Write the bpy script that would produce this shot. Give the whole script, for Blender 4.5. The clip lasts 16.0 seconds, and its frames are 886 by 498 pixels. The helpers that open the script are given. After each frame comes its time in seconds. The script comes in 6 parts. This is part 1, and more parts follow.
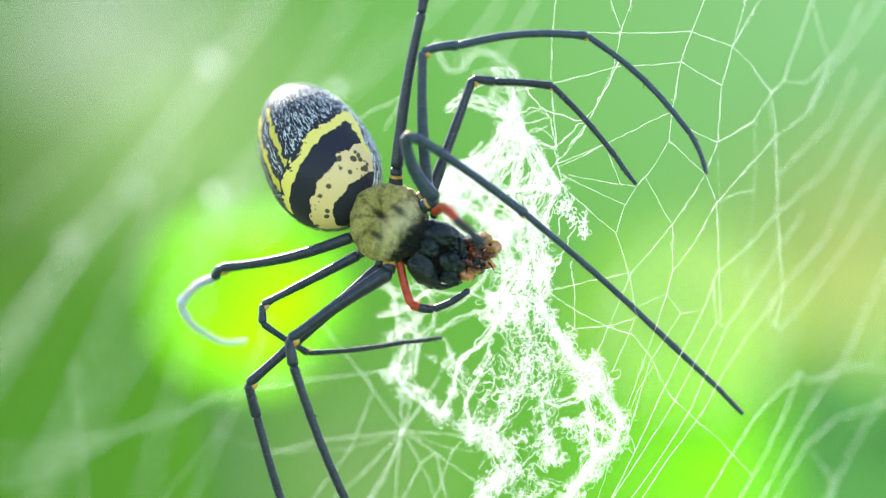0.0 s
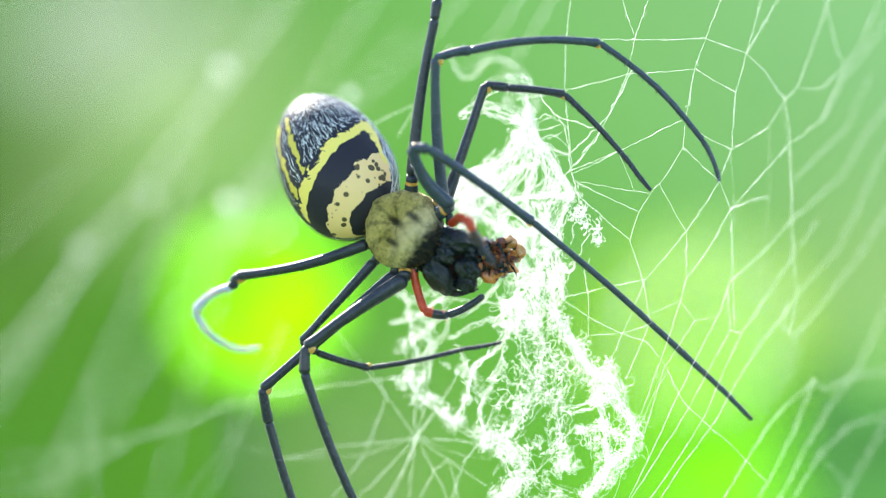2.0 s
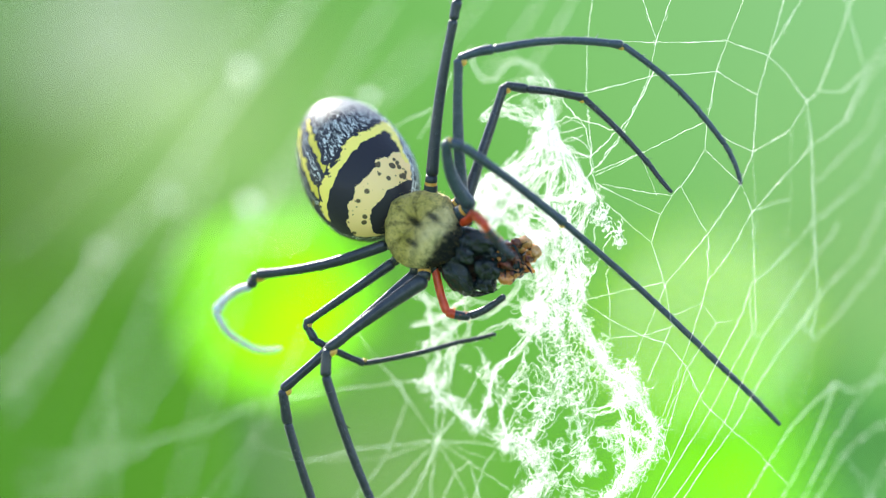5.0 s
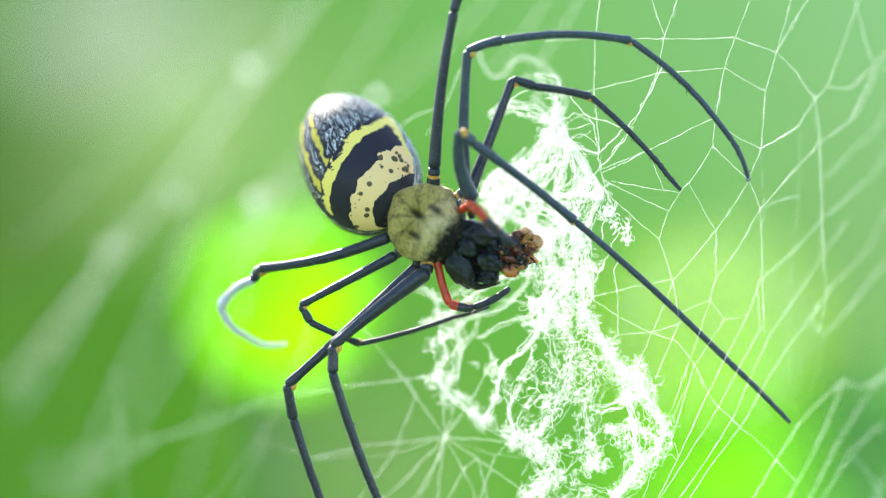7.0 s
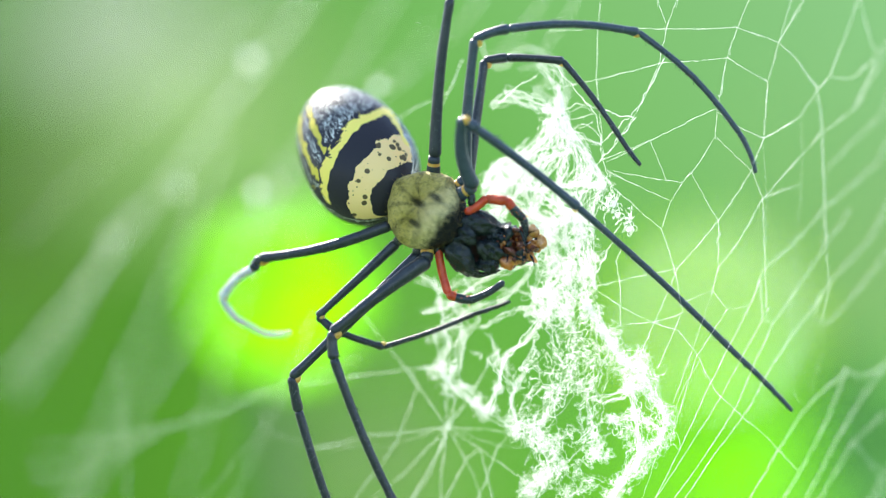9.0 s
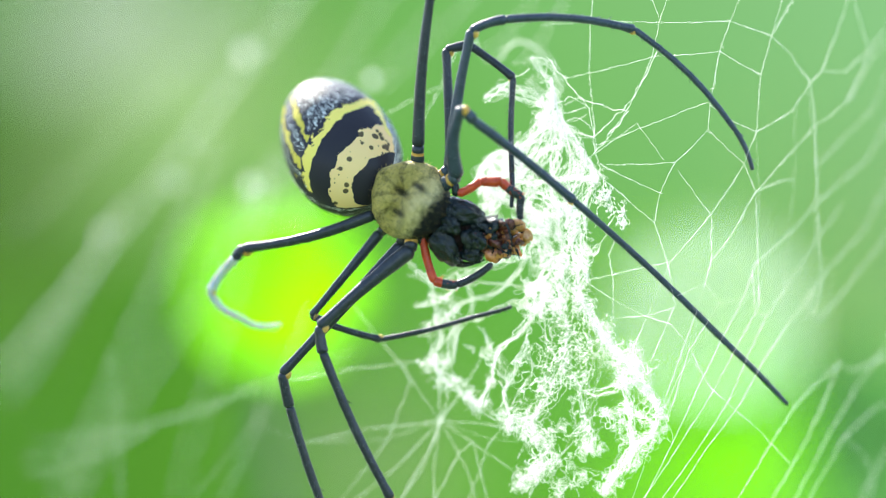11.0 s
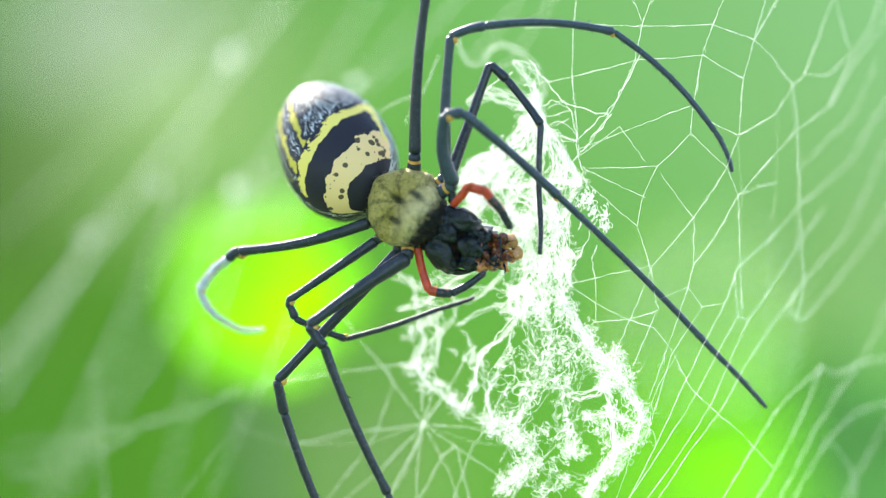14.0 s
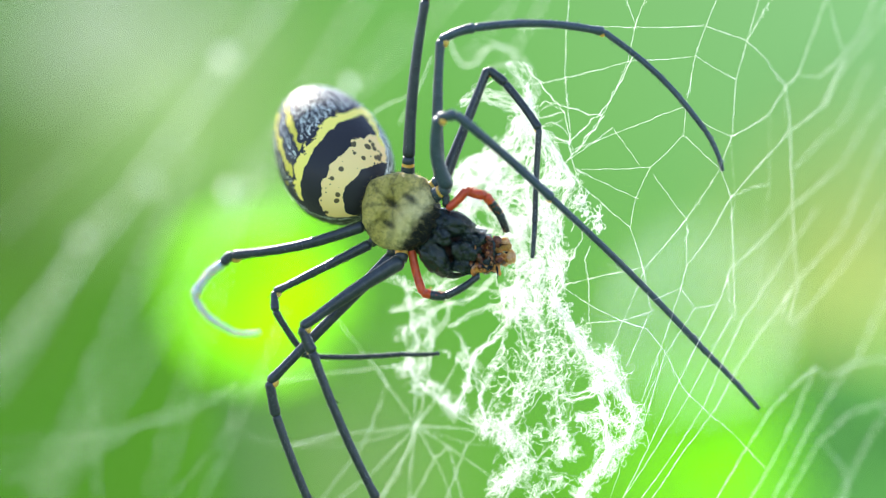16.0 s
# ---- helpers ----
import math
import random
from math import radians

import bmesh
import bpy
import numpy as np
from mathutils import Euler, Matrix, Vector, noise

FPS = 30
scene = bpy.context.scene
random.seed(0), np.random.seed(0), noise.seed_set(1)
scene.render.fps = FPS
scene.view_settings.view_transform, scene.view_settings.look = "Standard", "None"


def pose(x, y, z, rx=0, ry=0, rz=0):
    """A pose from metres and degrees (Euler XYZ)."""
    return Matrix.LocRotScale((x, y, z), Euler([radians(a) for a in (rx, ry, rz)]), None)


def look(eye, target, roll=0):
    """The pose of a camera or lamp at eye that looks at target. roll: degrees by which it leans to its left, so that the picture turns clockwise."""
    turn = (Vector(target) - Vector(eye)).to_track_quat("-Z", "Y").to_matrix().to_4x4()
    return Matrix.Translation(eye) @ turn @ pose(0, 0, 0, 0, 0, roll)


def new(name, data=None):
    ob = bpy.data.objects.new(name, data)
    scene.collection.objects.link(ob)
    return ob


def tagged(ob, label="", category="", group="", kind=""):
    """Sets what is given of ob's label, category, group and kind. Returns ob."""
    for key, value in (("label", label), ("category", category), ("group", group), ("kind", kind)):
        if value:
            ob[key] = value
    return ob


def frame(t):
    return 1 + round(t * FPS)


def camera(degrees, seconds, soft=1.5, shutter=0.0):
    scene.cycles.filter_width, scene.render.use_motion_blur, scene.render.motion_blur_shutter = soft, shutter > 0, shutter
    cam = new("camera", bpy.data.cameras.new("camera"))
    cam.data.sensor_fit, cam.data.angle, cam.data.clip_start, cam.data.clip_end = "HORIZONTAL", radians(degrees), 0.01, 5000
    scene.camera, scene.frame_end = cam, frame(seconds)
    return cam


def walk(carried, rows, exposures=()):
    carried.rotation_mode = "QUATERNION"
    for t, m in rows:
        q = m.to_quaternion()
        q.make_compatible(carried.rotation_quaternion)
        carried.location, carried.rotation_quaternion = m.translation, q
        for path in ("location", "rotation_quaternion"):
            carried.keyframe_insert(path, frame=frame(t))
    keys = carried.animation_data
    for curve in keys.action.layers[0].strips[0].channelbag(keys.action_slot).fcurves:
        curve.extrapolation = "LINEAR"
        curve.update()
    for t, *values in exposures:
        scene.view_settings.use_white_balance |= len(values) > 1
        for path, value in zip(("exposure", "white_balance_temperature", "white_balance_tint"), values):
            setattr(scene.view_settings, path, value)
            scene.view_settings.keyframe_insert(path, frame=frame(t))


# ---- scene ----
from mathutils import Quaternion

# ---- camera and its way ----
cam = camera(20, 16.0, soft=1.1)
cam.data.dof.use_dof = True
cam.data.dof.focus_distance = 0.354
cam.data.dof.aperture_fstop = 2.8
walk(cam, [
    (0, pose(-0.00000, -0.35500, 1.20000, 90.0000, 0, 0.0000)),
    (0.5, pose(-0.00079, -0.35500, 1.20009, 90.0054, 0, 0.0498)),
    (1, pose(-0.00122, -0.35500, 1.20078, 90.0494, 0, 0.0772)),
    (1.5, pose(-0.00158, -0.35500, 1.20044, 90.0276, 0, 0.0996)),
    (2, pose(-0.00140, -0.35500, 1.20070, 90.0442, 0, 0.0884)),
    (2.5, pose(-0.00175, -0.35500, 1.20044, 90.0276, 0, 0.1104)),
    (3, pose(-0.00158, -0.35500, 1.20061, 90.0386, 0, 0.0996)),
    (3.5, pose(-0.00228, -0.35500, 1.20070, 90.0442, 0, 0.1436)),
    (4, pose(-0.00276, -0.35500, 1.20096, 90.0608, 0, 0.1741)),
    (6.5, pose(-0.00438, -0.35500, 1.20079, 90.0496, 0, 0.2764)),
    (7, pose(-0.00438, -0.35500, 1.20061, 90.0386, 0, 0.2764)),
    (7.5, pose(-0.00464, -0.35500, 1.20044, 90.0276, 0, 0.2930)),
    (8, pose(-0.00495, -0.35500, 1.20009, 90.0056, 0, 0.3123)),
    (10.5, pose(-0.00398, -0.35500, 1.19912, 89.9446, 0, 0.2513)),
    (11, pose(-0.00390, -0.35500, 1.19895, 89.9336, 0, 0.2459)),
    (11.5, pose(-0.00324, -0.35500, 1.19930, 89.9558, 0, 0.2044)),
    (12, pose(-0.00307, -0.35500, 1.19917, 89.9475, 0, 0.1936)),
    (12.5, pose(-0.00280, -0.35500, 1.19921, 89.9504, 0, 0.1768)),
    (13, pose(-0.00228, -0.35500, 1.19934, 89.9585, 0, 0.1436)),
    (13.5, pose(-0.00197, -0.35500, 1.19935, 89.9587, 0, 0.1243)),
    (14, pose(-0.00215, -0.35500, 1.19930, 89.9560, 0, 0.1355)),
    (14.5, pose(-0.00193, -0.35500, 1.19965, 89.9778, 0, 0.1216)),
    (15, pose(-0.00188, -0.35500, 1.19943, 89.9641, 0, 0.1189)),
    (15.5, pose(-0.00179, -0.35500, 1.19952, 89.9695, 0, 0.1133)),
    (16, pose(-0.00144, -0.35500, 1.19943, 89.9641, 0, 0.0911)),
], [(0, 1.75), (4, 1.72), (7, 1.69), (11, 1.62), (12.5, 1.64), (16, 1.68)])

# ---- light ----
SUN_HEIGHT, SUN_TURN = radians(40), radians(-26)
world = bpy.data.worlds.new("sky")
scene.world = world
world.use_nodes = True
sky = world.node_tree.nodes.new("ShaderNodeTexSky")
sky.sky_type, sky.sun_disc, sky.sun_elevation, sky.sun_rotation = "NISHITA", False, SUN_HEIGHT, SUN_TURN
world.node_tree.links.new(sky.outputs[0], world.node_tree.nodes["Background"].inputs[0])
world.node_tree.nodes["Background"].inputs[1].default_value = 0.15
sun = new("sun", bpy.data.lights.new("sun", "SUN"))
sun.data.energy, sun.data.angle, sun.data.color = 5.0, radians(0.5), (1.0, 0.95, 0.86)
sun.matrix_world = look((math.sin(SUN_TURN) * 5, math.cos(SUN_TURN) * 5, math.tan(SUN_HEIGHT) * 5), (0, 0, 0))

# ---- units: millimetres round a point 1.2 m above the ground ----
MM = 0.001
CENTRE = Vector((0, 0, 1.2))


def mm(p):
    return Vector(p) * MM + CENTRE


# ---- materials ----
def nodes_of(name):
    m = bpy.data.materials.new(name)
    m.use_nodes = True
    return m, m.node_tree, m.node_tree.nodes["Principled BSDF"]


def put(tree, kind, **values):
    """A node; its inputs take numbers, colours or the outputs of other nodes."""
    n = tree.nodes.new(kind)
    for key, value in values.items():
        key = int(key[1:]) if key[0] == "i" and key[1:].isdigit() else key.replace("_", " ")
        if isinstance(value, bpy.types.NodeSocket):
            tree.links.new(value, n.inputs[key])
        else:
            n.inputs[key].default_value = value
    return n


def calc(tree, operation, a, b=0.0, c=0.0):
    n = put(tree, "ShaderNodeMath", i0=a, i1=b, i2=c)
    n.operation = operation
    return n.outputs[0]


def blend(tree, f, a, b):
    n = tree.nodes.new("ShaderNodeMix")
    n.data_type = "RGBA"
    for socket, value in ((n.inputs[0], f), (n.inputs[6], a), (n.inputs[7], b)):
        if isinstance(value, bpy.types.NodeSocket):
            tree.links.new(value, socket)
        else:
            socket.default_value = value
    return n.outputs[2]


def rgb(r, g, b):
    return (r, g, b, 1.0)


def noise_at(tree, where, scale, detail=3.0, rough=0.55):
    return put(tree, "ShaderNodeTexNoise", Vector=where, Scale=scale, Detail=detail, Roughness=rough).outputs[0]


def spread(tree, value, low, high):
    return put(tree, "ShaderNodeMapRange", i0=value, i1=low, i2=high).outputs[0]


def place_of(tree):
    return tree.nodes.new("ShaderNodeTexCoord").outputs["Object"]


def relief(tree, shader, height, strength, distance):
    n = put(tree, "ShaderNodeBump", Strength=strength, Distance=distance, Height=height)
    tree.links.new(n.outputs[0], shader.inputs["Normal"])


def surface(name, dark, light, scale, rough=0.5, bump=0.4, depth=0.0001, coat=0.0, sheen=0.0, through_light=0.0, mirror=0.5):
    """Two tones mixed by coarse and fine grain, with relief."""
    m, tree, shader = nodes_of(name)
    p = place_of(tree)
    coarse, fine = noise_at(tree, p, scale), noise_at(tree, p, scale * 7)
    f = spread(tree, calc(tree, "MULTIPLY_ADD", fine, 0.4, calc(tree, "MULTIPLY", coarse, 0.6)), 0.35, 0.65)
    tree.links.new(blend(tree, f, rgb(*dark), rgb(*light)), shader.inputs["Base Color"])
    tree.links.new(spread_to(tree, fine, rough * 0.8, min(1, rough * 1.25)), shader.inputs["Roughness"])
    shader.inputs["Coat Weight"].default_value = coat
    shader.inputs["Coat Roughness"].default_value = 0.09
    shader.inputs["Specular IOR Level"].default_value = mirror
    shader.inputs["Sheen Weight"].default_value = sheen
    shader.inputs["Sheen Roughness"].default_value = 0.14
    shader.inputs["Sheen Tint"].default_value = rgb(0.82, 0.92, 1.0)
    if through_light:
        shader.inputs["Subsurface Weight"].default_value = through_light
        shader.inputs["Subsurface Radius"].default_value = (1, 0.6, 0.3)
        shader.inputs["Subsurface Scale"].default_value = 0.001
    relief(tree, shader, calc(tree, "ADD", fine, coarse), bump, depth)
    return m


def spread_to(tree, value, low, high):
    return put(tree, "ShaderNodeMapRange", i0=value, i1=0.3, i2=0.7, i3=low, i4=high).outputs[0]


def silk_material(name, open_share, see_through):
    """White silk; open_share stands for the gaps between the fibres of a thread."""
    m, tree, shader = nodes_of(name)
    out = tree.nodes["Material Output"]
    f = noise_at(tree, place_of(tree), 900)
    colour = blend(tree, f, rgb(0.93, 0.94, 0.93), rgb(0.98, 0.98, 0.97))
    a = put(tree, "ShaderNodeBsdfDiffuse", Color=colour)
    b = put(tree, "ShaderNodeBsdfTranslucent", Color=colour)
    mix = put(tree, "ShaderNodeMixShader", i0=see_through, i1=a.outputs[0], i2=b.outputs[0])
    g = put(tree, "ShaderNodeBsdfGlossy", Color=rgb(0.9, 0.95, 1.0), Roughness=0.3)
    top = put(tree, "ShaderNodeMixShader", i0=0.12, i1=mix.outputs[0], i2=g.outputs[0])
    gaps = put(tree, "ShaderNodeBsdfTransparent")
    whole = put(tree, "ShaderNodeMixShader", i0=open_share, i1=top.outputs[0], i2=gaps.outputs[0])
    tree.links.new(whole.outputs[0], out.inputs[0])
    return m


def leaf_material(name, dark, light, glow, gloss=0.35, thin=0.62):
    """A leaf: one side lit, the light of the other side shining through."""
    m, tree, shader = nodes_of(name)
    out = tree.nodes["Material Output"]
    p = place_of(tree)
    f = spread(tree, noise_at(tree, p, 26), 0.35, 0.65)
    veins = put(tree, "ShaderNodeTexWave", Vector=p, Scale=30.0, Distortion=2.0, Detail=2.0).outputs["Fac"]
    colour = blend(tree, calc(tree, "MULTIPLY", veins, 0.15), blend(tree, f, rgb(*dark), rgb(*light)), rgb(*glow))
    tree.links.new(colour, shader.inputs["Base Color"])
    shader.inputs["Roughness"].default_value = gloss
    relief(tree, shader, veins, 0.3, 0.001)
    b = put(tree, "ShaderNodeBsdfTranslucent", Color=rgb(*glow))
    mix = put(tree, "ShaderNodeMixShader", i0=thin, i1=shader.outputs[0], i2=b.outputs[0])
    tree.links.new(mix.outputs[0], out.inputs[0])
    return m


def hair_material(name, dark, light):
    m, tree, shader = nodes_of(name)
    f = noise_at(tree, place_of(tree), 700)
    colour = blend(tree, f, rgb(*dark), rgb(*light))
    tree.links.new(colour, shader.inputs["Base Color"])
    shader.inputs["Roughness"].default_value = 0.4
    b = put(tree, "ShaderNodeBsdfTranslucent", Color=colour)
    mix = put(tree, "ShaderNodeMixShader", i0=0.6, i1=shader.outputs[0], i2=b.outputs[0])
    tree.links.new(mix.outputs[0], tree.nodes["Material Output"].inputs[0])
    return m


def abdomen_material(length):
    """Black and yellow cross bands in front, lengthwise stripes and fine white netting behind."""
    m, tree, shader = nodes_of("patterned_cuticle")
    p = place_of(tree)
    xyz = put(tree, "ShaderNodeSeparateXYZ", Vector=p)
    x, y, z = xyz.outputs
    u = calc(tree, "DIVIDE", calc(tree, "MULTIPLY_ADD", x, -0.38, z), length)
    v = calc(tree, "DIVIDE", calc(tree, "ARCTAN2", x, calc(tree, "MULTIPLY", y, -1.0)), math.pi)
    wob = calc(tree, "SUBTRACT", noise_at(tree, p, 220, 4.0), 0.5)
    wob2 = calc(tree, "SUBTRACT", noise_at(tree, p, 620, 4.0, 0.65), 0.5)
    u = calc(tree, "MULTIPLY_ADD", calc(tree, "POWER", calc(tree, "ABSOLUTE", calc(tree, "SUBTRACT", v, 0.10)), 2.0), 0.38, u)
    uu = calc(tree, "MULTIPLY_ADD", wob, 0.07, calc(tree, "MULTIPLY_ADD", wob2, 0.055, u))
    black, cream, yellow = rgb(0.030, 0.028, 0.036), rgb(0.96, 0.67, 0.30), rgb(0.96, 0.77, 0.17)
    torn = calc(tree, "SUBTRACT", noise_at(tree, p, 480, 5.0, 0.7), 0.5)
    in_cream = calc(tree, "MULTIPLY", calc(tree, "GREATER_THAN", uu, 0.115), calc(tree, "LESS_THAN", calc(tree, "MULTIPLY_ADD", torn, 0.10, uu), 0.275))
    in_yellow = calc(tree, "MULTIPLY", calc(tree, "GREATER_THAN", uu, 0.435), calc(tree, "LESS_THAN", calc(tree, "MULTIPLY_ADD", torn, 0.26, uu), 0.505))
    joining = calc(tree, "MULTIPLY", calc(tree, "GREATER_THAN", calc(tree, "MULTIPLY_ADD", torn, 0.25, v), 0.31), calc(tree, "MULTIPLY", calc(tree, "GREATER_THAN", uu, 0.20), calc(tree, "LESS_THAN", calc(tree, "MULTIPLY_ADD", torn, 0.2, uu), 0.47)))
    in_yellow = calc(tree, "MAXIMUM", in_yellow, joining)
    bands = blend(tree, in_yellow, blend(tree, in_cream, black, cream), yellow)
    # dark specks on the cream band
    cells = put(tree, "ShaderNodeTexVoronoi", Vector=p, Scale=760.0, Randomness=1.0)
    size = spread_to(tree, noise_at(tree, p, 350), 0.04, 0.42)
    dots = put(tree, "ShaderNodeTexVoronoi", Vector=p, Scale=1300.0, Randomness=1.0)
    speck = calc(tree, "MAXIMUM", put(tree, "ShaderNodeMapRange", i0=calc(tree, "SUBTRACT", cells.outputs["Distance"], size), i1=-0.03, i2=0.05, i3=0.9, i4=0.0).outputs[0], calc(tree, "MULTIPLY", calc(tree, "LESS_THAN", dots.outputs["Distance"], calc(tree, "MULTIPLY_ADD", size, 0.9, -0.10)), 0.7))
    front = blend(tree, calc(tree, "MULTIPLY", speck, in_cream), bands, rgb(0.03, 0.025, 0.02))
    # lengthwise yellow stripes behind the bands
    lane = calc(tree, "MULTIPLY_ADD", wob, 0.09, calc(tree, "MULTIPLY_ADD", wob2, 0.12, v))
    saw = calc(tree, "ABSOLUTE", calc(tree, "SUBTRACT", calc(tree, "FRACT", calc(tree, "MULTIPLY_ADD", lane, 8.0, 0.10)), 0.5))
    stripe = calc(tree, "LESS_THAN", calc(tree, "MULTIPLY_ADD", torn, 0.30, saw), 0.14)
    behind = calc(tree, "MULTIPLY", calc(tree, "GREATER_THAN", uu, 0.54), calc(tree, "LESS_THAN", z, length * 0.86))
    left_side = calc(tree, "LESS_THAN", v, -0.13)
    stripe = calc(tree, "MULTIPLY", calc(tree, "MULTIPLY", stripe, behind), left_side)
    colour = blend(tree, stripe, front, rgb(0.68, 0.56, 0.07))
    # fine pale netting, drawn out lengthwise, on the flanks and the back
    round_about = put(tree, "ShaderNodeCombineXYZ", X=calc(tree, "MULTIPLY_ADD", wob, 1.0, calc(tree, "MULTIPLY", v, 24.0)), Y=calc(tree, "MULTIPLY", u, 5.5)).outputs[0]
    line = calc(tree, "ABSOLUTE", calc(tree, "SUBTRACT", noise_at(tree, round_about, 1.9, 3.5, 0.62), 0.5))
    wide = put(tree, "ShaderNodeMapRange", i0=uu, i1=0.54, i2=1.05, i3=0.020, i4=0.010).outputs[0]
    flank = calc(tree, "GREATER_THAN", calc(tree, "ADD", calc(tree, "ABSOLUTE", calc(tree, "ADD", v, 0.04)), calc(tree, "MULTIPLY", wob, 0.26)), 0.40)
    colour = blend(tree, flank, colour, black)
    net = calc(tree, "LESS_THAN", line, calc(tree, "MAXIMUM", wide, calc(tree, "MULTIPLY", flank, 0.029)))
    rear = calc(tree, "GREATER_THAN", uu, 0.53)
    where = calc(tree, "MULTIPLY", calc(tree, "MAXIMUM", flank, rear), calc(tree, "SUBTRACT", 1.0, calc(tree, "MULTIPLY", calc(tree, "LESS_THAN", saw, 0.33), left_side)))
    colour = blend(tree, calc(tree, "MULTIPLY", net, where), colour, rgb(0.78, 0.81, 0.76))
    tree.links.new(colour, shader.inputs["Base Color"])
    shader.inputs["Roughness"].default_value = 0.45
    shader.inputs["Coat Weight"].default_value = 0.10
    shader.inputs["Specular IOR Level"].default_value = 0.14
    shader.inputs["Coat Roughness"].default_value = 0.12
    relief(tree, shader, noise_at(tree, p, 1500), 0.35, 0.0002)
    return m


def carapace_material():
    """Cream and olive velvet, black towards the head."""
    m, tree, shader = nodes_of("carapace_velvet")
    p = place_of(tree)
    x = put(tree, "ShaderNodeSeparateXYZ", Vector=p).outputs[0]
    coarse, fine = noise_at(tree, p, 260, 4.0), noise_at(tree, p, 2000, 4.0, 0.75)
    y = put(tree, "ShaderNodeSeparateXYZ", Vector=p).outputs[1]
    wedge = calc(tree, "MULTIPLY_ADD", calc(tree, "ABSOLUTE", y), -0.30, calc(tree, "MULTIPLY_ADD", calc(tree, "SUBTRACT", coarse, 0.5), 0.0016, x))
    cream = spread(tree, wedge, -0.0016, 0.0013)
    base = blend(tree, spread(tree, coarse, 0.3, 0.7), rgb(0.50, 0.40, 0.08), rgb(0.90, 0.73, 0.24))
    base = blend(tree, calc(tree, "MULTIPLY", spread(tree, fine, 0.48, 0.62), 0.6), base, rgb(0.11, 0.08, 0.01))
    base = blend(tree, cream, base, blend(tree, spread(tree, fine, 0.35, 0.65), rgb(1.0, 0.86, 0.46), rgb(0.86, 0.70, 0.30)))
    angle = calc(tree, "ARCTAN2", y, calc(tree, "ADD", x, 0.0012))
    wave = calc(tree, "SINE", calc(tree, "MULTIPLY_ADD", angle, 8.0, calc(tree, "MULTIPLY", coarse, 7.0)))
    furrow = calc(tree, "MULTIPLY", spread(tree, wave, 0.45, 0.95), spread(tree, fine, 0.30, 0.60))
    base = blend(tree, calc(tree, "MULTIPLY", furrow, calc(tree, "MULTIPLY_ADD", cream, -0.55, 0.72)), base, rgb(0.10, 0.08, 0.02))
    for q, size, turn in (((-0.0015, 0.0002, 0.0), 0.0010, 0.0), ((0.0004, 0.0021, 0.0), 0.0010, 0.6), ((-0.0002, -0.0025, 0.0), 0.0009, -0.5)):
        at = put(tree, "ShaderNodeMapping", Vector=p, Location=(-q[0], -q[1], 0.0)).outputs[0]
        at = put(tree, "ShaderNodeMapping", Vector=at, Rotation=(0.0, 0.0, turn), Scale=(0.6, 1.5, 0.0)).outputs[0]
        gap = tree.nodes.new("ShaderNodeVectorMath")
        gap.operation = "LENGTH"
        tree.links.new(at, gap.inputs[0])
        near = calc(tree, "MULTIPLY_ADD", calc(tree, "SUBTRACT", fine, 0.5), 0.0016, gap.outputs["Value"])
        base = blend(tree, put(tree, "ShaderNodeMapRange", i0=near, i1=size * 0.4, i2=size, i3=0.9, i4=0.0).outputs[0], base, rgb(0.03, 0.026, 0.02))
    edge = calc(tree, "MULTIPLY_ADD", calc(tree, "SUBTRACT", coarse, 0.5), 0.0022, calc(tree, "MULTIPLY_ADD", calc(tree, "SUBTRACT", fine, 0.5), 0.0034, x))
    colour = blend(tree, spread(tree, edge, 0.0020, 0.0036), base, rgb(0.006, 0.007, 0.008))
    tree.links.new(colour, shader.inputs["Base Color"])
    shader.inputs["Roughness"].default_value = 0.5
    shader.inputs["Specular IOR Level"].default_value = 0.25
    shader.inputs["Sheen Weight"].default_value = 0.03
    relief(tree, shader, calc(tree, "ADD", fine, coarse), 1.0, 0.0009)
    return m


def backdrop_material():
    """Far foliage that emits its own sunlit green; haze painted upper right, darker left."""
    m, tree, shader = nodes_of("far_foliage_glow")
    out = tree.nodes["Material Output"]
    p = place_of(tree)
    p = put(tree, "ShaderNodeMapping", Vector=p, Location=(0.0, 0.0, -1.31), Scale=(2.09, 2.09, 2.09)).outputs[0]
    broad, small = noise_at(tree, p, 1.0, 2.0), noise_at(tree, p, 5.0, 3.0)
    xyz = put(tree, "ShaderNodeSeparateXYZ", Vector=p)
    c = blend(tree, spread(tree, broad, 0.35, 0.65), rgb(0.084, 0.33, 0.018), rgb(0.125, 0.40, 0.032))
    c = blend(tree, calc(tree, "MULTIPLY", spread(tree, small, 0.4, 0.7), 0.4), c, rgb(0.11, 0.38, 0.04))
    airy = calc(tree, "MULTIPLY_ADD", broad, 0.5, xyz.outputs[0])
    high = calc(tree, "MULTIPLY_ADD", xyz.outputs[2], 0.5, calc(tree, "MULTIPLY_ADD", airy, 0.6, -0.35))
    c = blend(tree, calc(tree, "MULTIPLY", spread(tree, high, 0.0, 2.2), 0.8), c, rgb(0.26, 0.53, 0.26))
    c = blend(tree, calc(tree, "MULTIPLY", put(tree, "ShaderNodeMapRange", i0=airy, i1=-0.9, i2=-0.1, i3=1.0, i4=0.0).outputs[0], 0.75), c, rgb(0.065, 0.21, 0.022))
    # The sheet is no lamp; its sunlit look is all in this emission.
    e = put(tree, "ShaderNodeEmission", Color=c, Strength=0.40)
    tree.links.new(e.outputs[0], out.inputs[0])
    return m


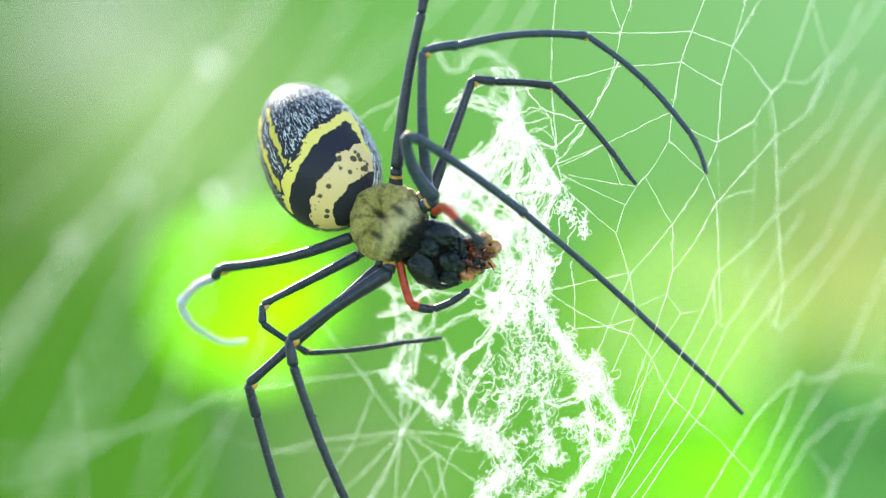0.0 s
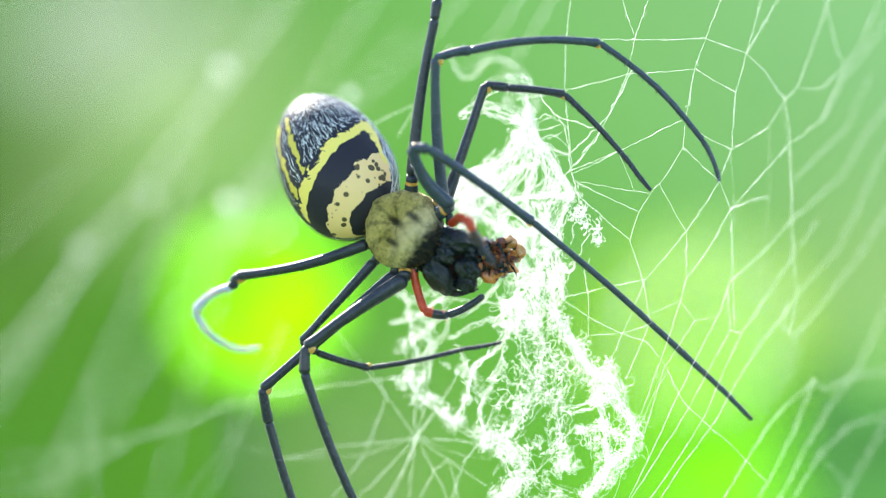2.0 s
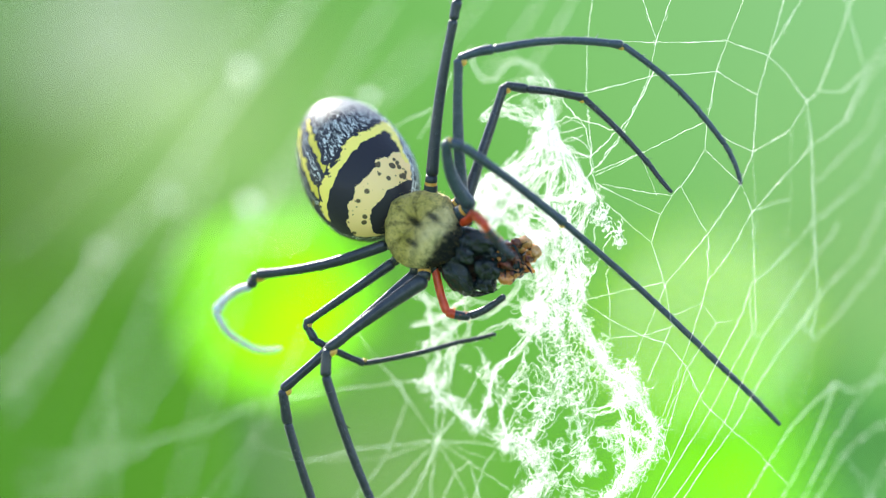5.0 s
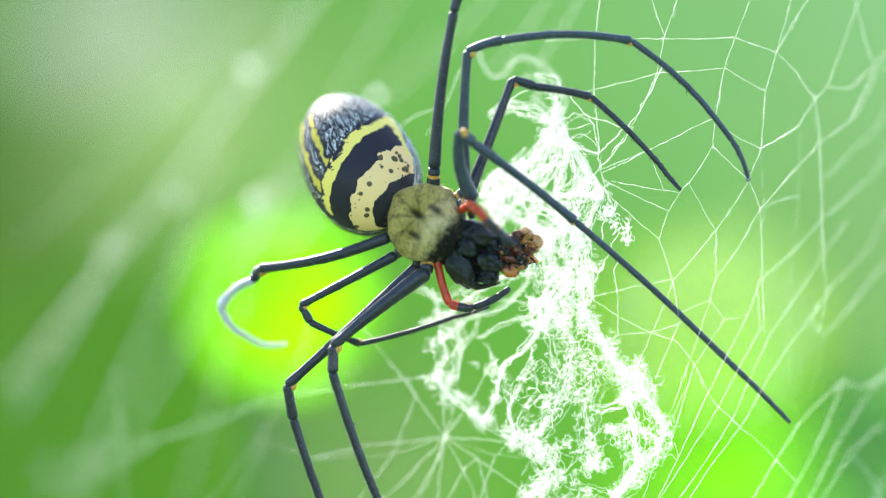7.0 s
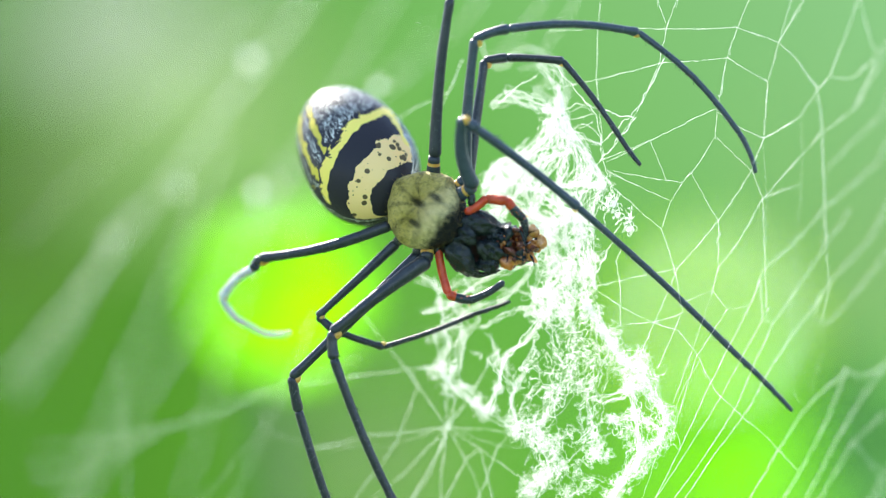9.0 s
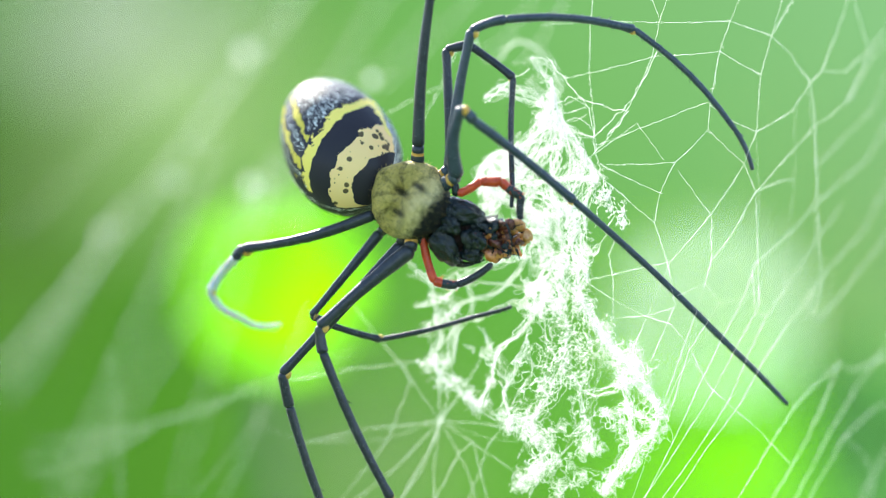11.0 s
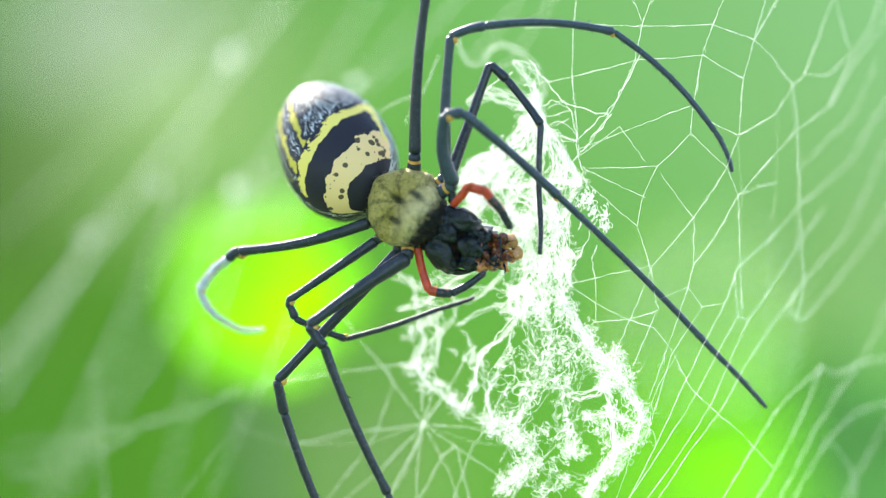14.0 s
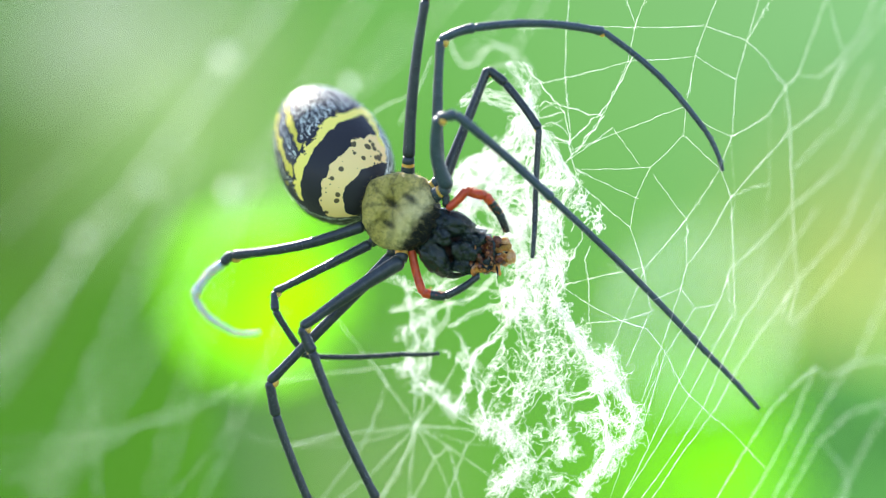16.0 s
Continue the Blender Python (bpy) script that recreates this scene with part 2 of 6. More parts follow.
SILK = silk_material("silk", 0.30, 0.72)
FLOSS = silk_material("loose_silk", 0.58, 0.72)
CURLED = silk_material("curled_silk", 0.12, 0.72)
LEG_BLACK = surface("leg_black", (0.014, 0.019, 0.027), (0.034, 0.042, 0.052), 900, 0.42, 0.2, 0.00006, 0.28, 0.2, 0, 0.35)
LEG_GREY = surface("leg_grey_black", (0.020, 0.036, 0.054), (0.046, 0.070, 0.098), 800, 0.38, 0.25, 0.00006, 0.32, 0.3, 0, 0.4)
HAIR = hair_material("grey_hair", (0.10, 0.12, 0.14), (0.36, 0.39, 0.42))
DOWN = hair_material("cream_hair", (0.28, 0.22, 0.05), (0.88, 0.72, 0.30))
# Pale tint puts the backlight on one leg's outer segments into its colour.
LEG_BACKLIT = surface("leg_backlit_pale", (0.40, 0.45, 0.50), (0.74, 0.78, 0.82), 700, 0.35, 0.5, 0.0001, 0.0, 0.8, 0.7)
JOINT_YELLOW = surface("joint_yellow", (0.55, 0.24, 0.03), (0.80, 0.52, 0.12), 900, 0.45, 0.3, 0.00005, 0, 0, 0.3)
PALP_RED = surface("palp_red", (0.45, 0.035, 0.010), (0.70, 0.09, 0.02), 900, 0.42, 0.5, 0.00008, 0.1, 0.2, 0.25)
JAW_BLACK = surface("jaw_black", (0.004, 0.008, 0.009), (0.010, 0.022, 0.022), 700, 0.20, 0.5, 0.0003, 0.0, 0, 0, 0.5)
MOUTH_DARK = surface("mouth_dark", (0.004, 0.003, 0.004), (0.040, 0.012, 0.010), 900, 0.3, 1.0, 0.0005, 0.0, 0, 0, 0.35)
PREY_BROWN = surface("prey_brown", (0.020, 0.006, 0.004), (0.24, 0.05, 0.018), 900, 0.16, 0.8, 0.0003, 0.6, 0, 0.2)
PREY_ORANGE = surface("prey_orange", (0.26, 0.055, 0.012), (0.74, 0.27, 0.06), 700, 0.2, 0.5, 0.0002, 0.6, 0, 0.5)
PREY_AMBER = surface("prey_amber", (0.30, 0.10, 0.02), (0.66, 0.36, 0.12), 500, 0.18, 0.2, 0.0001, 0.7, 0, 0.6)
CARAPACE = carapace_material()
GRASS = surface("lawn", (0.035, 0.085, 0.015), (0.09, 0.17, 0.03), 12, 0.8, 1.0, 0.02)
STALK = surface("stalk_green", (0.06, 0.13, 0.03), (0.10, 0.20, 0.05), 60, 0.5, 0.3, 0.0005)
LEAVES = {
    # Sunlit and shaded leaves differ by colour, on top of the real sun.
    "bright": leaf_material("leaf_sunlit_tint", (0.05, 0.16, 0.008), (0.08, 0.22, 0.01), (0.168, 0.57, 0.0)),
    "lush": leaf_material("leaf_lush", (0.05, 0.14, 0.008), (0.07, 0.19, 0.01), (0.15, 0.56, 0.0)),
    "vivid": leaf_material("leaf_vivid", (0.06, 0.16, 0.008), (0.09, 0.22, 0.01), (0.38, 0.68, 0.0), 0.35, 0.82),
    "dark": leaf_material("leaf_shade_tint", (0.04, 0.07, 0.012), (0.05, 0.09, 0.016), (0.05, 0.10, 0.012)),
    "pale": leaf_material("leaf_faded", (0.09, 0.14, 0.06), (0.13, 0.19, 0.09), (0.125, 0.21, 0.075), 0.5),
    "teal": leaf_material("leaf_bluish", (0.035, 0.13, 0.03), (0.05, 0.16, 0.04), (0.075, 0.23, 0.05), 0.65),
    # Whitish colour for leaves added where only a bright blur shows.
    "white": leaf_material("leaf_bright_blur", (0.18, 0.22, 0.18), (0.24, 0.28, 0.24), (0.20, 0.24, 0.20), 0.5),
    # Near-white colour stands in for a sun glint on a glossy leaf.
    "glint": leaf_material("leaf_glint_tint", (0.40, 0.46, 0.42), (0.48, 0.54, 0.50), (0.78, 0.90, 0.94), 0.3, 0.88),
    "yellow": leaf_material("leaf_yellowing", (0.10, 0.12, 0.03), (0.13, 0.15, 0.05), (0.25, 0.31, 0.09), 0.65),
}


# ---- shapes ----
def mesh_of(name, verts, faces, materials, slots=None, smooth=True):
    me = bpy.data.meshes.new(name)
    me.from_pydata([tuple(v) for v in verts], [], faces)
    for m in materials:
        me.materials.append(m)
    if slots:
        me.polygons.foreach_set("material_index", slots)
    if smooth:
        me.polygons.foreach_set("use_smooth", [True] * len(me.polygons))
    me.update()
    return me


def part(name, me, parent=None, label="", at=None):
    ob = new(name, me)
    if parent:
        ob.parent = parent
    if at is not None:
        ob.matrix_basis = at
    return tagged(ob, label) if label else ob


def add_tube(verts, faces, path, radii, sides=8, caps=True):
    """Rings along a path, joined into a tube."""
    path = [Vector(p) for p in path]
    start = len(verts)
    normal = None
    for i, p in enumerate(path):
        way = (path[min(i + 1, len(path) - 1)] - path[max(i - 1, 0)]).normalized()
        if normal is None:
            normal = way.orthogonal().normalized()
        normal = (normal - way * normal.dot(way)).normalized()
        side = way.cross(normal)
        r = radii[i] if hasattr(radii, "__len__") else radii
        for j in range(sides):
            a = 2 * math.pi * j / sides
            verts.append(p + (normal * math.cos(a) + side * math.sin(a)) * r)
    for i in range(len(path) - 1):
        for j in range(sides):
            a, b = start + i * sides + j, start + i * sides + (j + 1) % sides
            faces.append((a, b, b + sides, a + sides))
    if caps:
        faces.append(tuple(start + j for j in reversed(range(sides))))
        faces.append(tuple(start + (len(path) - 1) * sides + j for j in range(sides)))


def ball(verts, faces, centre, size, rings=10, sides=14, bend=None):
    """An ellipsoid of half axes size; bend moves its points."""
    start = len(verts)
    c = Vector(centre)
    for i in range(rings + 1):
        th = math.pi * i / rings
        for j in range(sides):
            ph = 2 * math.pi * j / sides
            q = Vector((math.sin(th) * math.cos(ph), math.sin(th) * math.sin(ph), math.cos(th)))
            if bend:
                q = bend(q)
            verts.append(c + Vector((q.x * size[0], q.y * size[1], q.z * size[2])))
    for i in range(rings):
        for j in range(sides):
            a, b = start + i * sides + j, start + i * sides + (j + 1) % sides
            faces.append((a, a + sides, b + sides, b))


def turned(origin, forward, up):
    """A pose whose x axis looks forward and whose z axis leans to up."""
    x = Vector(forward).normalized()
    y = Vector(up).cross(x).normalized()
    m = Matrix((x, y, x.cross(y))).transposed().to_4x4()
    m.translation = origin
    return m


def along(a, b):
    """A pose in the middle of a and b, z along the way between them."""
    m = Vector((0, 0, 1)).rotation_difference(b - a).to_matrix().to_4x4()
    m.translation = (a + b) / 2
    return m


# ---- ground and distance ----
# Ground out of view, added green so it bounces green light upwards.
def build_ground():
    verts, faces, n = [], [], 24
    for i in range(n + 1):
        for j in range(n + 1):
            x, y = ((2 * i / n - 1) ** 3) * 60, ((2 * j / n - 1) ** 3) * 60
            verts.append((x, y, 0.02 * noise.noise((x * 2, y * 2, 0)) - 0.01))
    for i in range(n):
        for j in range(n):
            a = i * (n + 1) + j
            faces.append((a, a + n + 1, a + n + 2, a + 1))
    tagged(part("ground", mesh_of("ground", verts, faces, [GRASS])), "unseen green ground below the web, added for green bounce light", "ground", kind="structure")


def build_backdrop():
    verts, faces, n = [], [], 30
    for i in range(n + 1):
        x = -4.0 + 8.0 * i / n
        y = 5.0 - 0.05 * x * x
        for k in range(9):
            z = -0.02 + 2.45 * k / 8
            w = 0.04 * noise.noise((x * 3, z * 3, 1))
            verts.append((x, y + w, z + (0.12 * noise.noise((x * 4, 0, 5)) if k == 8 else 0)))
    for i in range(n):
        for k in range(8):
            a = i * 9 + k
            faces.append((a, a + 9, a + 10, a + 1))
    tagged(part("backdrop", mesh_of("backdrop", verts, faces, [backdrop_material()])), "far green foliage out of focus, sunlit look emitted by the sheet", "foliage", kind="structure")


def leaf_mesh(name, long, wide, material, seed, droop):
    """A broad pointed leaf in the x-z plane, its stalk's end at the origin."""
    verts, faces, n, k = [], [], 14, 8
    for i in range(n + 1):
        u = i / n
        w = wide * (math.sin(math.pi * u ** 0.85) ** 0.62) * 0.5 + 0.0005
        for j in range(k + 1):
            s = 2 * j / k - 1
            lobe = -0.10 * long * abs(s) ** 2 * (1 - u) ** 3
            bow = droop * long * u * u + 0.10 * wide * s * s + 0.012 * noise.noise((u * 4, s * 2, seed))
            verts.append((s * w, bow, u * long + lobe))
    for i in range(n):
        for j in range(k):
            a = i * (k + 1) + j
            faces.append((a, a + 1, a + k + 2, a + k + 1))
    return mesh_of(name, verts, faces, [material])


def plant(centre, wide, long, tone, lean, label, seed, droop=0.10, nod=-14):
    """A leaf on its stalk, rising from the ground; centre is the middle of the blade."""
    c = mm(centre)
    tilt = Matrix.Rotation(radians(lean), 4, "Y") @ Matrix.Rotation(radians(nod), 4, "X")
    foot = c - tilt.to_3x3() @ Vector((0, 0, long * MM * 0.5))
    root = new("garden_plant")
    root.location = (foot.x + 0.1 * math.sin(seed), foot.y + 0.06, 0)
    tagged(root, label, "plant", "leafy plants behind the web")
    m = tilt.copy()
    m.translation = foot - root.location
    part("leaf", leaf_mesh("leaf", long * MM, wide * MM, LEAVES[tone], seed, droop), root, "", m)
    verts, faces = [], []
    end = foot - root.location
    path = [Vector((0, 0, 0)).lerp(end, s) + Vector((0, 0.05, 0)) * math.sin(math.pi * s) for s in np.linspace(0, 1, 12)]
    add_tube(verts, faces, path, [0.0045 - 0.0025 * i / 11 for i in range(12)], 7)
    part("stalk", mesh_of("stalk", verts, faces, [STALK]), root)
    return root


build_ground()
build_backdrop()
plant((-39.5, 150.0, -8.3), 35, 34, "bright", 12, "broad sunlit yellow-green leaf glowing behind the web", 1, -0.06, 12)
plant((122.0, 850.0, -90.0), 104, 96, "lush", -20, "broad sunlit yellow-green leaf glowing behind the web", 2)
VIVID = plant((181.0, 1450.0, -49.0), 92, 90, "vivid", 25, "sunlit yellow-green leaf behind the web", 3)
plant((-235.2, 2000.0, 138.2), 175, 297, "pale", 75, "broad faded beige-green leaf behind the web", 4)
plant((-90.5, 2100.0, -187.2), 144, 232, "pale", -10, "faded beige-green leaf behind the web", 5)
plant((-425.8, 2000.0, 80.0), 138, 275, "dark", 8, "dark green leaf behind the web, shade put into its colour", 6)
YELLOWING = plant((428.7, 2200.0, 12.1), 207, 276, "yellow", 20, "yellowing leaf behind the web", 7)
plant((102.9, 250.0, -50.2), 45, 65, "teal", -32, "bluish green leaf behind the web", 8)
plant((120.2, 300.0, -62.0), 15, 22, "white", -20, "pale leaf added behind the web in place of a bright blur", 9)
# Added leaf; it stands in for a pale patch of sky.
plant((-283.0, 1800.0, 223.4), 92, 194, "white", 80, "pale leaf added behind the web in place of a bright blur", 10)
FLUTTER = plant((175.0, 1380.0, -51.0), 49, 49, "glint", 0, "fluttering leaf behind the web, glint put into its pale colour", 13, -0.08, 14)


# ---- the web ----
web = new("spider_web")
web.location = CENTRE
tagged(web, "pale silk orb web with tangled white silk and torn meshes", "spider web")


CRIMPS = []


def thread(points, radius=0.028, wobble=0.25, label="", crimped=0.0):
    """A silk thread through the given millimetre points, slightly uneven."""
    verts, faces, path, radii = [], [], [], []
    pts = [Vector(p) for p in points]
    seed = random.random() * 100
    for a, b in zip(pts, pts[1:]):
        n = max(2, int((b - a).length / 0.4))
        sag = Vector((0, 0, -0.012)) * (b - a).length
        for i in range(n):
            s = i / n
            p = a.lerp(b, s) + sag * 4 * s * (1 - s)
            q = p * 0.9
            k = wobble * min(1, 4 * s * (1 - s) + 0.1)
            path.append((p + k * 0.5 * Vector((noise.noise(q + Vector((seed, 0, 0))), noise.noise(q + Vector((0, seed, 0))), noise.noise(q + Vector((0, 0, seed)))))) * MM)
            path[-1] += noise.noise_vector(p * 2.6 + Vector((seed, seed, 0))) * 0.09 * MM
            radii.append(radius * (0.75 + 0.7 * random.random() ** 2) * MM)
    path.append(pts[-1] * MM)
    radii.append(radius * MM)
    i = 0
    while crimped and i < len(path) - 4:
        if random.random() < crimped:
            n = random.randint(2, 7)
            CRIMPS.append(path[i:i + n])
            i += n
        i += random.randint(1, 4)
    add_tube(verts, faces, path, radii, 5)
    return part("thread", mesh_of("thread", verts, faces, [SILK]), web, label)


def mesh_threads():
    thread([(16.81, 1.49, 42.13), (16.13, 1.64, 36.17), (15.49, 1.78, 30.57), (15.33, 1.82, 23.35), (15.96, 1.68, 16.92), (16.36, 1.59, 12.11)], 0.021, 0.22, "", 0.32)
    thread([(8.54, 3.25, 30.54), (16.13, 1.64, 30.96), (34.88, -2.55, 30.52), (40.48, -4.11, 28.34), (42.98, -4.99, 25.67), (45.59, -6.11, 21.66), (46.10, -6.37, 17.72), (46.55, -6.59, 3.21), (47.06, -6.86, -6.18), (45.96, -6.29, -10.90)], 0.021, 0.22, "", 0.32)
    thread([(39.05, -3.53, 41.27), (36.89, -3.02, 35.70), (34.88, -2.55, 30.52), (33.40, -2.21, 26.35), (32.08, -1.90, 19.13), (31.85, -1.85, 15.33)], 0.021, 0.22, "", 0.32)
    thread([(24.42, -0.18, 2.31), (26.15, -0.56, -3.11), (27.17, -0.79, -8.53)], 0.021, 0.22, "", 0.32)
    thread([(47.38, -6.68, 40.58), (44.48, -5.60, 35.44), (40.48, -4.11, 28.34), (38.97, -3.58, 22.85), (38.43, -3.42, 14.94), (36.73, -2.98, 10.37), (32.24, -1.94, 3.42), (26.62, -0.66, -3.27), (21.27, 0.52, -15.91)], 0.021, 0.22, "", 0.32)
    thread([(43.91, -5.30, 41.30), (42.38, -4.77, 35.52), (40.48, -4.11, 28.34)], 0.021, 0.22, "", 0.32)
    thread([(33.40, -2.21, 26.35), (38.97, -3.58, 22.85)], 0.021, 0.22, "", 0.32)
    thread([(8.54, 3.25, 22.24), (15.33, 1.82, 23.51), (24.42, -0.18, 25.77), (33.40, -2.21, 26.26)], 0.021, 0.22, "", 0.32)
    thread([(32.08, -1.90, 18.74), (35.49, -2.69, 16.33), (38.43, -3.42, 14.94), (43.20, -5.08, 17.79), (45.59, -6.11, 21.66), (47.06, -6.86, 23.18), (51.14, -9.43, 35.05), (53.05, -10.63, 40.61)], 0.021, 0.22, "", 0.32)
    thread([(47.06, -6.86, 23.34), (49.94, -8.59, 22.90), (53.09, -10.94, 26.00), (55.11, -12.78, 29.32), (57.08, -14.83, 34.51), (59.08, -16.91, 39.77)], 0.021, 0.22, "", 0.32)
    thread([(49.65, -8.29, 39.26), (51.00, -9.32, 33.51), (52.39, -10.38, 27.60), (53.09, -10.94, 26.00)], 0.021, 0.22, "", 0.32)
    thread([(31.85, -1.85, 15.33), (36.89, -3.02, 10.37), (38.28, -3.38, 6.56), (38.59, -3.47, -1.50), (38.81, -3.54, -10.20)], 0.021, 0.22, "", 0.32)
    thread([(38.28, -3.38, 6.56), (34.73, -2.52, 0.08), (32.24, -1.94, -3.09), (31.46, -1.76, -6.27), (29.12, -1.23, -13.44), (26.00, -0.53, -22.24)], 0.021, 0.22, "", 0.32)
    thread([(38.28, -3.38, 6.41), (42.23, -4.72, 11.11), (46.33, -6.48, 15.76), (50.30, -8.83, 18.77), (53.09, -10.94, 25.61)], 0.021, 0.22, "", 0.32)
    thread([(17.31, 1.39, 10.34), (25.60, -0.44, 6.30)], 0.021, 0.22, "", 0.32)
    thread([(17.31, 1.39, 8.49), (20.48, 0.69, 5.68), (24.42, -0.18, 2.31)], 0.021, 0.22, "", 0.32)
    thread([(28.97, -1.20, 41.56), (26.93, -0.74, 35.94), (25.21, -0.35, 31.19), (24.03, -0.09, 25.62), (22.05, 0.35, 20.86), (20.48, 0.69, 18.08), (17.31, 1.39, 13.30)], 0.021, 0.22, "", 0.32)
    thread([(21.61, 0.43, 41.70), (23.47, 0.03, 36.01), (25.05, -0.31, 31.19)], 0.021, 0.22, "", 0.32)
    thread([(14.77, 1.94, -5.94), (20.48, 0.69, -4.56), (26.62, -0.66, -3.27)], 0.021, 0.22, "", 0.32)
    thread([(14.77, 1.94, -5.94), (18.89, 1.04, -8.73), (23.24, 0.09, -10.94), (26.77, -0.70, -12.04), (29.12, -1.23, -15.03), (31.85, -1.85, -20.57), (38.81, -3.54, -26.80), (42.98, -4.99, -31.41)], 0.021, 0.22, "", 0.32)
    thread([(18.89, 1.04, -0.32), (18.10, 1.21, -2.32), (18.66, 1.09, -5.52), (18.66, 1.09, -11.29), (24.03, -0.09, -10.69), (27.55, -0.88, -9.48), (26.93, -0.74, -8.28)], 0.021, 0.22, "", 0.32)
    thread([(27.55, -0.88, -8.04), (31.46, -1.76, -6.27), (33.40, -2.21, -9.04), (36.51, -2.93, -8.47)], 0.021, 0.22, "", 0.32)
    thread([(18.66, 1.09, -11.29), (16.91, 1.47, -13.55)], 0.021, 0.22, "", 0.32)
    thread([(27.17, -0.79, -9.48), (23.86, -0.05, -17.48)], 0.021, 0.22, "", 0.32)
    thread([(33.40, -2.21, -9.04), (29.12, -1.23, -15.83), (25.60, -0.44, -27.83)], 0.021, 0.22, "", 0.32)


HELD, FREED = Vector((27.32, -0.82, 8.84)), Vector((26.90, -0.80, 10.75))
SLACK = []


def held_threads():
    """Threads that a leg holds down at one node until it lets go; each turns about its far end."""
    def held(points, at=HELD, to=FREED):
        SLACK.append((thread(points, 0.021, 0.22), Vector(points[0]), at, to))

    held([(31.85, -1.85, 15.33), (29.12, -1.23, 10.90), (27.95, -0.95, 9.60)])
    held([(24.42, -0.18, 2.31), (25.60, -0.44, 6.10), (27.32, -0.82, 8.84), (28.30, -1.05, 10.20)])
    held([(17.71, 1.30, 10.50), (27.32, -0.82, 8.84)])
    held([(32.24, -1.94, 3.42), (30.68, -1.58, 6.04), (28.55, -1.10, 10.20)], Vector((28.55, -1.10, 10.20)))
    held([(31.85, -1.85, 19.14), (29.12, -1.23, 17.98), (23.08, 0.12, 14.86), (16.52, 1.55, 11.70)], Vector((16.52, 1.55, 11.70)), Vector((16.60, 1.55, 13.40)))
    held([(16.12, 1.31, 12.10), (22.84, 0.14, 14.85), (25.21, -0.28, 8.86)], Vector((25.21, -0.28, 8.86)), Vector((25.00, -0.28, 11.20)))
    thread([(32.24, -1.94, 3.42), (32.24, -1.94, -3.09)], 0.021, 0.22, "", 0.32)


def crimps():
    """Fine silk that loops round the threads here and there."""
    verts, faces = [], []
    for run in CRIMPS:
        if len(run) < 2:
            continue
        angle, wide = random.uniform(0, 6.28), random.uniform(0.04, 0.16)
        side = (run[-1] - run[0]).orthogonal().normalized()
        up = side.cross((run[-1] - run[0]).normalized())
        path = []
        for a, b in zip(run, run[1:]):
            for k in range(6):
                angle += random.uniform(-0.55, 0.95)
                wide = min(0.34, max(0.03, wide + random.gauss(0, 0.035)))
                path.append(a.lerp(b, k / 6) + (side * math.cos(angle) + up * math.sin(angle)) * wide * MM)
        add_tube(verts, faces, path, 0.016 * MM, 3, False)
    tagged(part("silk_fringe", mesh_of("silk_fringe", verts, faces, [SILK]), web, "fine looped silk along the threads"), kind="stuff")


